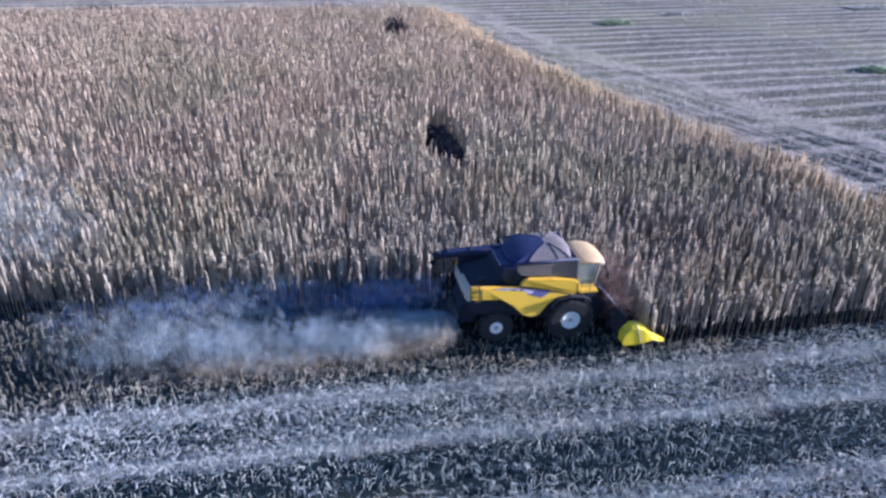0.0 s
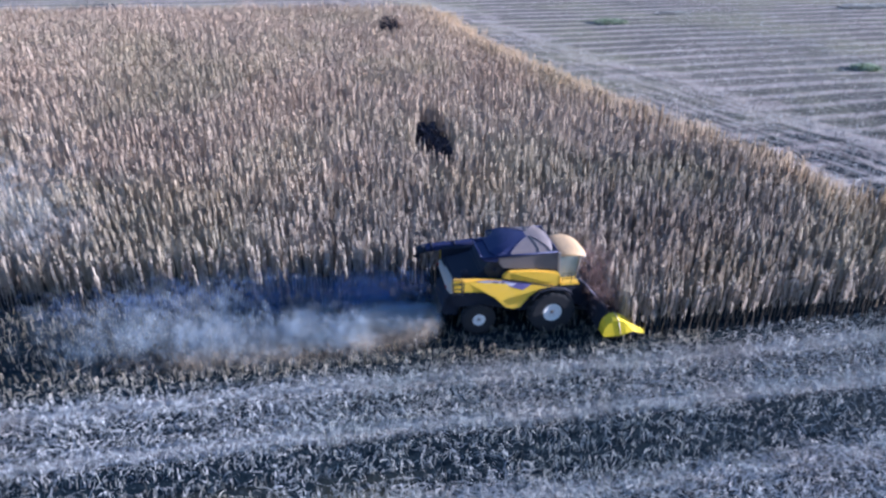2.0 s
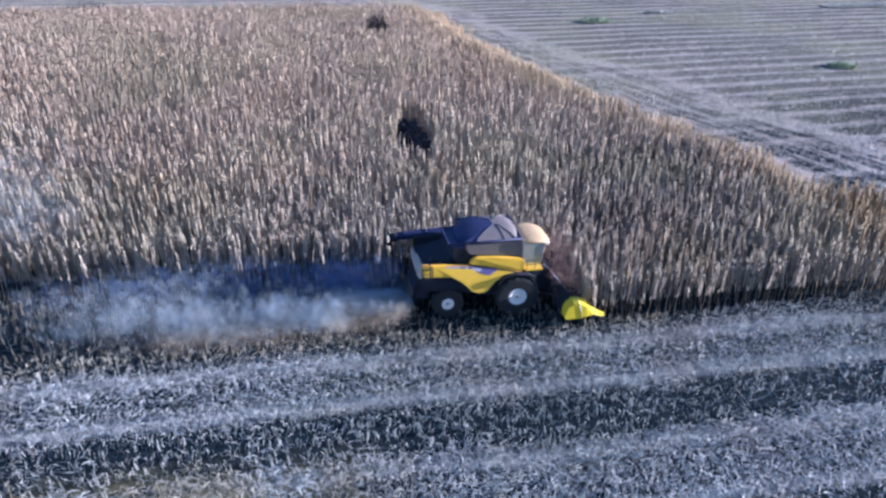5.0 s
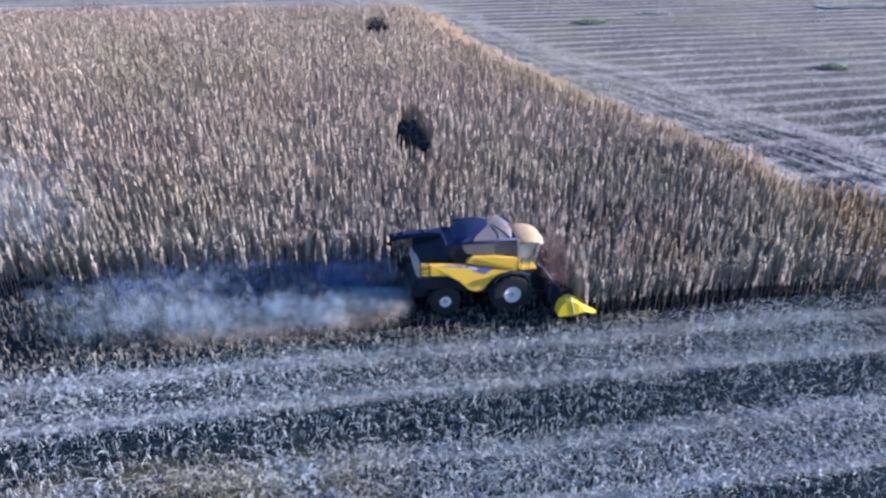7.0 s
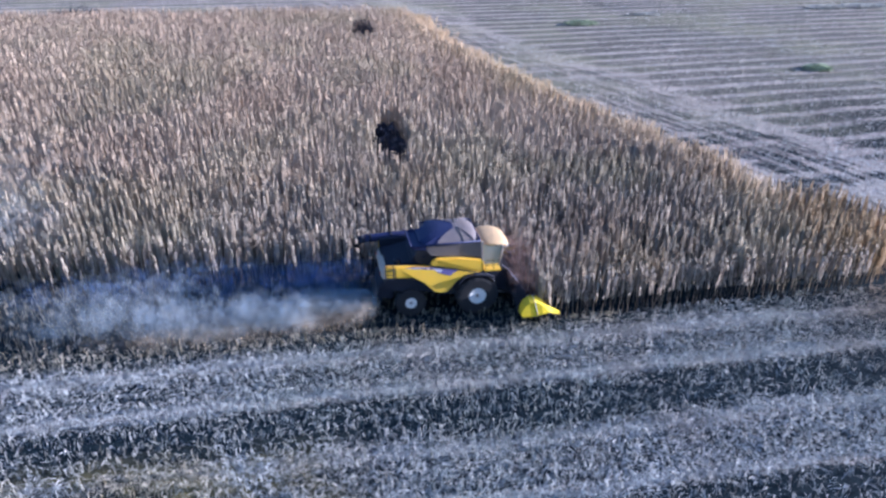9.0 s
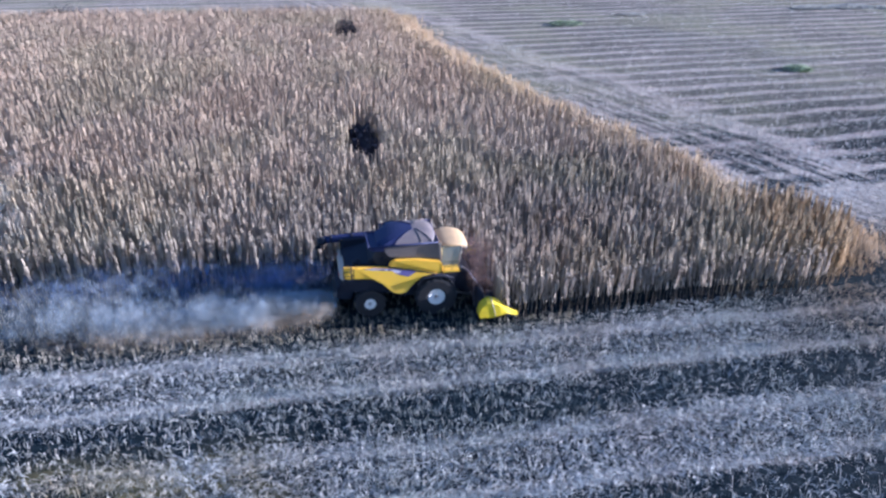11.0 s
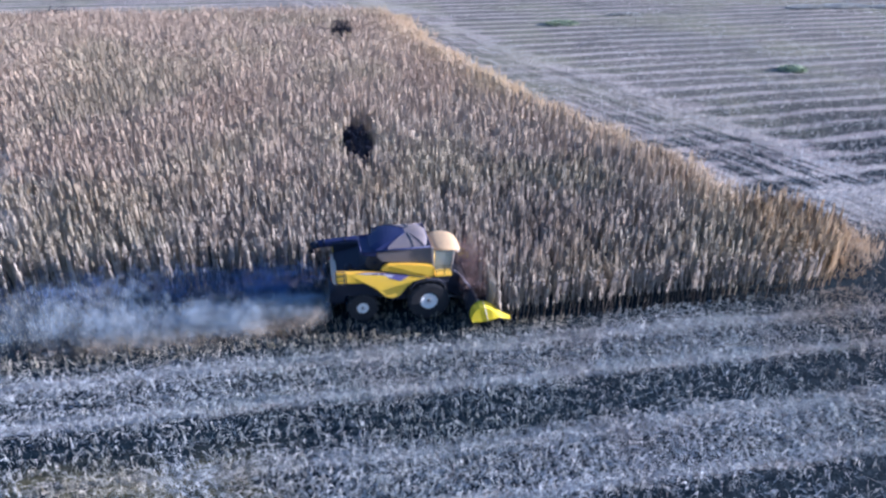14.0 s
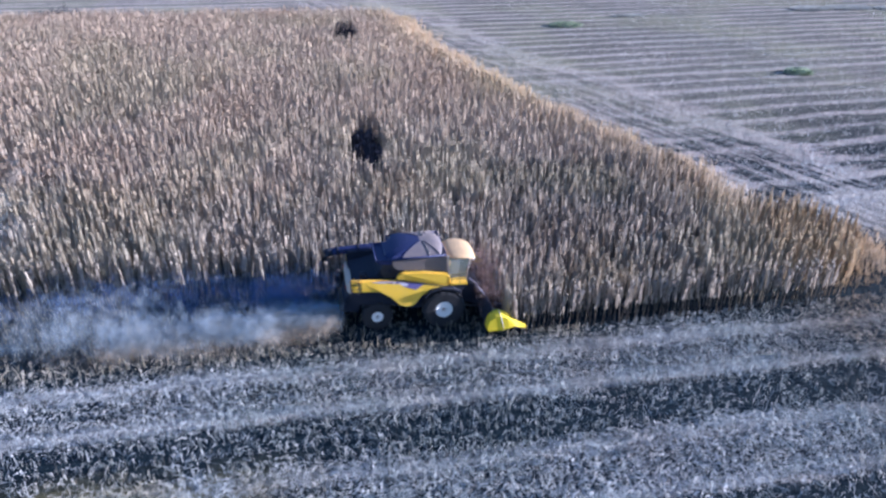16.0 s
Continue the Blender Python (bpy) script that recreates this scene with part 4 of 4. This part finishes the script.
    # unloading auger folded back along the far side
    auger = part("unloading_auger", pipe([(0.9, 1.45, 2.75), (0.5, 1.58, 2.84), (-0.4, 1.58, 2.86), (-3.1, 1.55, 2.76), (-3.30, 1.55, 2.75)], [0.19, 0.21, 0.21, 0.19, 0.19], 14), M_NAVY, root,
                 "dark blue unloading auger folded backwards")
    part("spout", pipe([(-3.25, 1.55, 2.75), (-3.52, 1.55, 2.68), (-3.64, 1.55, 2.34)], [0.20, 0.21, 0.16], 12), M_DARK, auger, "black rubber spout")
    for x in (-1.0, -2.0, -3.0):
        part("clamp_ring", pipe([(x - 0.04, 1.57, 2.875 + x * 0.037), (x + 0.04, 1.57, 2.875 + x * 0.037)], 0.225, 14), M_DARK, auger)
    part("auger_rest", pipe([(-2.3, 1.05, 2.45), (-2.3, 1.50, 2.62)], 0.04, 8), M_DARK, root)

    # cab
    cab = part("cab", slab([(1.90, 1.80), (2.72, 1.80), (2.80, 2.05), (1.90, 2.05)], -0.95, 0.95, 0.03), M_DARK, root, "dark cab floor and frame")
    # domed roof: rounded rings that shrink upwards, drooping towards the front
    rings = []
    for k in range(8):
        a = k / 7 * math.pi / 2
        grow, z = math.cos(a) ** 0.55 if k < 7 else 0.12, 3.25 + 0.14 * math.sin(a)
        ring = []
        for j in range(28):
            b = 2 * math.pi * j / 28
            cx, cy = math.copysign(abs(math.cos(b)) ** 0.55, math.cos(b)), math.copysign(abs(math.sin(b)) ** 0.5, math.sin(b))
            x, y = 2.58 + 0.69 * grow * cx, 1.02 * grow * cy * (1 - 0.10 * max(0.0, cx))
            ring.append((x, y, z - 0.16 * max(0.0, (x - 2.45) / 0.77) ** 2))
        rings.append(ring)
    dome = loft([[(2.55 + (x - 2.55) * 0.93, y * 0.93, z - 0.07) for x, y, z in rings[0]]] + rings)
    for f in dome.faces:
        f.smooth = len(f.verts) == 4
    part("roof", dome, M_CREAM, cab, "dusty cream-yellow domed cab roof")
    part("visor", slab([(2.99, 3.00), (3.11, 3.00), (3.15, 3.09), (3.03, 3.12)], -0.80, 0.80, 0.03), M_CREAM, cab, "cream visor above the windscreen")
    for y in (-0.7, -0.4, 0.4, 0.7):
        part("work_lamp", turned([(0.075, 0), (0.085, 0.05), (0.07, 0.06)], (3.12, y, 3.05), 14, -1), M_WHITE, cab, "round white work lamp")
    part("windscreen", loft([[(2.74, -0.84, 2.06), (2.80, -0.84, 2.06), (2.80, 0.84, 2.06), (2.74, 0.84, 2.06)], [(2.91, -0.86, 3.15), (2.96, -0.86, 3.15), (2.96, 0.86, 3.15), (2.91, 0.86, 3.15)]]), M_GLASS, cab,
         "tall curved windscreen")
    for s in (-1, 1):
        a, b = sorted((s * 0.90, s * 0.93))
        part("side_window", slab([(2.02, 2.12), (2.70, 2.12), (2.87, 3.18), (2.02, 3.21)], a, b, 0.0), M_GLASS, cab, "large side window")
        for foot, head in (((1.95, 2.05), (1.95, 3.22)), ((2.74, 2.05), (2.93, 3.16))):
            part("pillar", pipe([(foot[0], s * 0.92, foot[1]), (head[0], s * 0.92, head[1])], 0.045, 8), M_PALE if foot[0] > 2 else M_YELLOW, cab)
        part("mirror_arm", pipe([(2.93, s * 0.92, 3.05), (3.15, s * 1.30, 2.95)], 0.018, 6), M_DARK, cab)
        part("mirror", box(3.12, 3.18, *sorted((s * 1.22, s * 1.40)), 2.62, 2.96, 0.02), M_DARK, cab, "black door mirror")
    part("rear_wall", box(1.88, 1.93, -0.92, 0.92, 2.05, 3.22, 0.0), M_CREAM, cab, "pale rear wall of the cab")
    part("seat_back", slab([(2.08, 2.35), (2.22, 2.35), (2.16, 3.0), (2.05, 3.0)], -0.25, 0.25, 0.03), M_DARK, cab)
    part("seat_cushion", box(2.08, 2.5, -0.26, 0.26, 2.22, 2.36, 0.03), M_DARK, cab)
    part("steering_column", pipe([(2.66, 0, 2.05), (2.52, 0, 2.6)], 0.05, 8), M_DARK, cab)
    part("corner_post", slab([(1.80, 2.68), (1.90, 2.64), (1.86, 3.62), (1.74, 3.66)], -1.47, -1.38, 0.015), M_PALE, root, "pale upright between tank and cab")

    # platform and steps beside the cab
    plat = part("platform", box(1.92, 2.72, -1.55, -0.97, 2.16, 2.24, 0.015), M_YELLOW, root, "yellow platform beside the cab door")
    for x in (1.98, 2.36, 2.70):
        part("rail_post", pipe([(x, -1.52, 2.22), (x, -1.52, 2.70)], 0.014, 6), M_DARK, plat)
    for z in (2.46, 2.70):
        part("rail_bar", pipe([(1.98, -1.52, z), (2.70, -1.52, z)], 0.014, 6), M_DARK, plat)
    part("platform_box", box(1.95, 2.62, -1.5, -1.0, 1.92, 2.15, 0.03), M_DARK, root, "dark box under the platform")

    for s in (-1, 1):
        wheel(root, 1.61, s * 1.42, 1.0, 1.0, 0.385, 0.66, s, 18)
        wheel(root, -1.44, s * 1.22, 0.73, 0.73, 0.25, 0.46, s, 16)

    # feeder house and maize header
    part("feeder_house", slab([(2.35, 1.05), (3.55, 0.45), (3.62, 0.60), (3.60, 1.46), (2.80, 2.00), (2.35, 1.85)], -0.85, 0.85, 0.04), M_DARK, root, "dark sloping feeder house")
    for s in (-1, 1):
        part("lift_ram", pipe([(2.2, s * 0.92, 0.85), (3.45, s * 0.92, 0.55)], 0.05, 8), M_STEEL, root)
    part("hose", pipe([(2.7, -0.90, 2.05), (3.0, -0.92, 1.95), (3.3, -0.92, 1.75), (3.6, -0.92, 1.52)], 0.03, 6), M_DARK, root)
    head = part("header", joined(slab([(3.42, 0.42), (3.66, 0.42), (3.66, 1.50), (3.56, 1.50)], -2.6, 2.6, 0.02), box(3.5, 4.1, -2.6, 2.6, 0.34, 0.415, 0.02)), M_DARK, root, "wide dark maize header")
    part("cross_auger", pipe([(3.86, -2.9, 0.72), (3.86, 2.9, 0.72)], 0.14, 12), M_STEEL, head, "steel cross auger")
    for s in (-1, 1):
        flight = []
        for k in range(12):
            a = k * math.pi / 3
            flight.append(pipe([(3.86, s * (0.35 + k * 0.21), 0.72), (3.86 + 0.26 * math.cos(a), s * (0.40 + k * 0.21), 0.72 + 0.26 * math.sin(a))], [0.06, 0.03], 6))
        part("auger_flight", joined(*flight), M_STEEL, head)
    for i in range(9):
        y = -2.62 + i * 0.75
        if y > 2.7:
            continue
        part("snout", loft([[(4.05, y - 0.20, 0.50), (4.05, y + 0.20, 0.50), (4.05, y + 0.14, 0.82), (4.05, y - 0.14, 0.82)], [(4.6, y - 0.17, 0.36), (4.6, y + 0.17, 0.36), (4.6, y + 0.1, 0.66), (4.6, y - 0.1, 0.66)],
                            [(5.35, y - 0.03, 0.12), (5.35, y + 0.03, 0.12), (5.35, y + 0.02, 0.17), (5.35, y - 0.02, 0.17)]]), M_DARK, head, "pointed dark row divider")
    for s in (-1, 1):
        o, i = s * 3.12, s * 2.62
        mid = (o + i) / 2
        part("end_cover", rounded(loft([[(3.34, o, 0.58), (3.34, i, 0.58), (3.36, i, 0.90), (3.36, o, 0.85)], [(3.42, o, 0.52), (3.42, i, 0.52), (3.47, i, 1.14), (3.47, o, 1.07)],
                                        [(3.72, o, 0.52), (3.72, i, 0.52), (3.70, i, 1.32), (3.70, o, 1.24)], [(4.10, o, 0.52), (4.10, i, 0.52), (3.92, i, 1.35), (3.92, o, 1.27)]]), 0.04), M_LEMON, head,
             "rounded bright yellow end cover")
        part("end_divider", rounded(loft([[(4.125, o, 0.54), (4.125, i, 0.54), (3.94, i, 1.34), (3.94, o, 1.26)], [(4.36, o, 0.60), (4.36, i, 0.60), (4.22, i, 1.24), (4.22, o, 1.15)],
                                          [(4.66, o - s * 0.04, 0.66), (4.66, i + s * 0.04, 0.66), (4.54, i + s * 0.06, 0.98), (4.54, o - s * 0.06, 0.91)],
                                          [(4.86, mid + s * 0.14, 0.54), (4.86, mid - s * 0.14, 0.54), (4.84, mid - s * 0.10, 0.74), (4.84, mid + s * 0.10, 0.70)],
                                          [(5.20, mid + s * 0.06, 0.42), (5.20, mid - s * 0.06, 0.42), (5.20, mid - s * 0.05, 0.54), (5.20, mid + s * 0.05, 0.54)]]), 0.025), M_LEMON, head, "bright yellow pointed end divider")
        part("crease", pipe([(4.11, o + s * 0.01, 0.55), (3.93, o + s * 0.01, 1.26), (3.93, i, 1.35)], 0.014, 6), M_LILAC, head)
    part("header_brace", pipe([(3.82, -2.0, 1.02), (3.62, -1.6, 1.42), (3.25, -0.9, 1.80), (2.95, -0.9, 2.1)], 0.028, 6), M_LILAC, root)
    return root


harvester()


# ---------------------------------------------------------------- weeds, bushes, gap filler and single plants


def leafy_material(name, a, b_):
    m, nt, b = material(name, 0.7)
    tone = calc(nt, "ADD", calc(nt, "MULTIPLY", attribute(nt, "tone"), 0.7), calc(nt, "MULTIPLY", noise_of(nt, 2.0, 4), 0.4))
    nt.links.new(ramp(nt, tone, [(0.2, a), (0.9, b_)]), b.inputs["Base Color"])
    b.inputs["Specular IOR Level"].default_value = 0.2
    return m


# near-black, to hold the shade of the maize gap; the far bushes share it
M_DARK_LEAF = leafy_material("dark_leaves_and_gap_shade", (0.007, 0.009, 0.018), (0.024, 0.025, 0.042))
M_WEED = leafy_material("green_weed", (0.25, 0.31, 0.19), (0.43, 0.51, 0.33))
M_STEM = leafy_material("dark_stem", (0.015, 0.012, 0.012), (0.05, 0.04, 0.035))


def leaf_clump(n, wide, deep, tall, leaf, r, fall=0.7):
    """Many small leaves in an uneven mound."""
    lobe = r.uniform(0, 2 * math.pi)
    pieces = []
    for i in range(n):
        a, d = r.uniform(0, 2 * math.pi), math.sqrt(r.random())
        top = tall * (1 - fall * d * d) * (0.78 + 0.12 * math.sin(5 * a + lobe) + 0.10 * math.sin(8 * a + 2 * lobe))
        at = np.array([wide * d * math.cos(a), deep * d * math.sin(a), r.uniform(0.05, max(0.1, top))])
        b = r.uniform(0, 2 * math.pi)
        out, side = np.array([math.cos(b), math.sin(b), r.uniform(-0.2, 1.1)]) * leaf, np.array([-math.sin(b), math.cos(b), 0])
        pieces.append((*ribbon([at, at + out * 0.5, at + out + [0, 0, -leaf * 0.3]], np.array([0.25, 0.45, 0.08]) * leaf * 0.6, side), r.uniform(0, 1)))
    return gather(pieces)


def dark_clump(x, y, wide, deep, tall, label, seed):
    r = np.random.default_rng(seed)
    root = new("dark_clump")
    root.location = (x, y, -0.03)
    tagged(root, label, "bush")
    for i in range(9):
        a, d = r.uniform(0, 6.283), math.sqrt(r.random()) * 0.8
        foot = np.array([wide * d * math.cos(a), deep * d * math.sin(a), 0])
        h = tall * r.uniform(0.7, 1.25)
        v, q = tube([foot, foot * 1.05 + [r.normal(0, 0.08), 0, h * 0.5], foot * 1.1 + [r.normal(0, 0.15), r.normal(0, 0.1), h]], [0.03, 0.022, 0.006], 5)
        st = new("stem", quad_mesh("stem", v, q, M_STEM, tone=np.full(len(v), r.random())))
        st.parent = root
    v, q, tone = leaf_clump(int(1700 * math.sqrt(wide * deep)), wide, deep, tall, 0.24, r, 0.30)
    cr = new("crown", quad_mesh("crown", v, q, M_DARK_LEAF, tone=tone))
    cr.parent = root
    return root


# filler leaves added so that the gap looks as dark as its shade
dark_clump(2.1, 20.4, 1.15, 5.4, 2.05, "near-black foliage added for the shade in a maize gap", 3)
dark_clump(3.4, 61.5, 1.25, 1.6, 4.0, "dark brown bush standing among far maize", 4)
dark_clump(-33.0, 79.4, 3.4, 1.2, 2.9, "dull dark bush at the far end of the maize", 5)


def weed_patch(x, y, wide, deep, label, seed):
    r = np.random.default_rng(seed)
    v, q, tone = leaf_clump(620, wide, deep, 0.65, 0.3, r)
    ob = new("weed_patch", quad_mesh("weed_patch", v, q, M_WEED, tone=tone))
    ob.location = (x, y, -0.03)
    return tagged(ob, label, "weeds")


weed_patch(36.0, 74.0, 2.6, 1.8, "low green weeds growing in the pale stubble", 6)
weed_patch(52.4, 42.9, 1.6, 1.4, "small bright green weed tuft in the stubble", 7)


def straw_heap(x, y, wide, deep, label, seed):
    r = np.random.default_rng(seed)
    v, q, tone = leaf_clump(int(300 * wide * deep), wide, deep, 0.28, 0.35, r)
    ob = new("straw_heap", quad_mesh("straw_heap", v, q, M_STRAW, tone=tone * 0.4 + 0.6, gold=tone * 0 + 0.45))
    ob.location = (x, y, -0.03)
    return tagged(ob, label, "straw heap", kind="stuff")


straw_heap(83.5, 85.0, 3.6, 2.0, "broad pale heap of straw far out in the stubble", 12)
straw_heap(91.0, 85.5, 4.2, 2.4, "broad pale heap of straw far out in the stubble", 13)
straw_heap(99.0, 84.0, 3.8, 2.0, "broad pale heap of straw far out in the stubble", 14)
straw_heap(48.8, 81.0, 2.6, 0.9, "pale heap of straw lying on the far stubble", 8)


def single_plants():
    """The outermost plants of the cut face, each a thing of its own."""
    r = np.random.default_rng(11)
    protos = []
    for k in range(6):
        root = new("maize_plant")
        tagged(root, "dry tan maize plant at the cut edge", "maize plant", "maize plants along the cut face")
        lean, way = r.uniform(0.05, 0.22), r.uniform(0, 6.283)
        at = lambda h: np.array([math.cos(way) * lean * (h / 2.3) ** 2, math.sin(way) * lean * (h / 2.3) ** 2, h])
        v, q = tube([at(-0.05), at(0.6), at(1.3), at(2.3)], [0.022, 0.020, 0.016, 0.008], 5)
        # dark stalk here too, with the shade near the ground toned in
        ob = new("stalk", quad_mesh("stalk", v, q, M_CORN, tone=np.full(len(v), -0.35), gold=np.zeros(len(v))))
        ob.parent = root
        for i in range(9):
            h, a = 1.28 + i * 0.105 + r.uniform(-0.05, 0.05), i * math.pi + r.normal(0, 0.6)
            out, side = np.array([math.cos(a), math.sin(a), 0]), np.array([-math.sin(a), math.cos(a), r.uniform(-0.3, 0.3)])
            length, rise, fall = r.uniform(0.06, 0.18), r.uniform(0.05, 0.20), r.uniform(0.30, 0.60)
            v, q = ribbon([at(h), at(h) + out * length * 0.4 + [0, 0, rise], at(h) + out * length * 0.8 + [0, 0, rise * 0.6 - fall * 0.2], at(h) + out * length + [0, 0, -fall]],
                          np.array([0.02, 0.045, 0.04, 0.008]) * r.uniform(0.8, 1.2), side)
            ob = new("leaf", quad_mesh("leaf", v, q, M_CORN, tone=np.full(len(v), r.uniform(0.1, 0.65)), gold=np.zeros(len(v))))
            ob.parent = root
        a, h = r.uniform(0, 6.283), r.uniform(0.85, 1.15)
        out = np.array([math.cos(a), math.sin(a), 0])
        v, q = tube([at(h), at(h) + out * 0.06 + [0, 0, 0.06], at(h) + out * 0.12 + [0, 0, -0.17]], [0.018, 0.036, 0.012], 6)
        ob = tagged(new("ear", quad_mesh("ear", v, q, M_CORN, tone=np.full(len(v), 1.1), gold=np.zeros(len(v)))), "pale hanging ear in its husk")
        ob.parent = root
        pieces = []
        for i in range(4):
            b = r.uniform(0, 6.283)
            out, side = np.array([math.cos(b), math.sin(b), 0]), np.array([-math.sin(b), math.cos(b), 0])
            pieces.append((*ribbon([at(2.27), at(2.3) + out * r.uniform(0.04, 0.15) + [0, 0, r.uniform(0.12, 0.25)]], [0.012, 0.007], side), 0.9))
        v, q, tone = gather(pieces)
        ob = new("tassel", quad_mesh("tassel", v, q, M_CORN, tone=tone, gold=0 * tone))
        ob.parent = root
        protos.append(root)
    spots = [(STAND + 4.6 + i * 0.19, -2.74 + 0.3 * min(1.0, max(0.0, (i * 0.19 + 0.6) / 9.0))) for i in range(88)] + [(STAND + 4.0 - i * 0.21, 3.08) for i in range(110)]
    for i, (x, y) in enumerate(spots):
        m = pose(x + r.normal(0, 0.05), y + r.normal(0, 0.05), 0, r.normal(0, 3), r.normal(0, 3), r.uniform(0, 360))
        if i < len(protos):
            protos[i].matrix_basis = m
        else:
            copy_thing(protos[i % len(protos)], m)


single_plants()
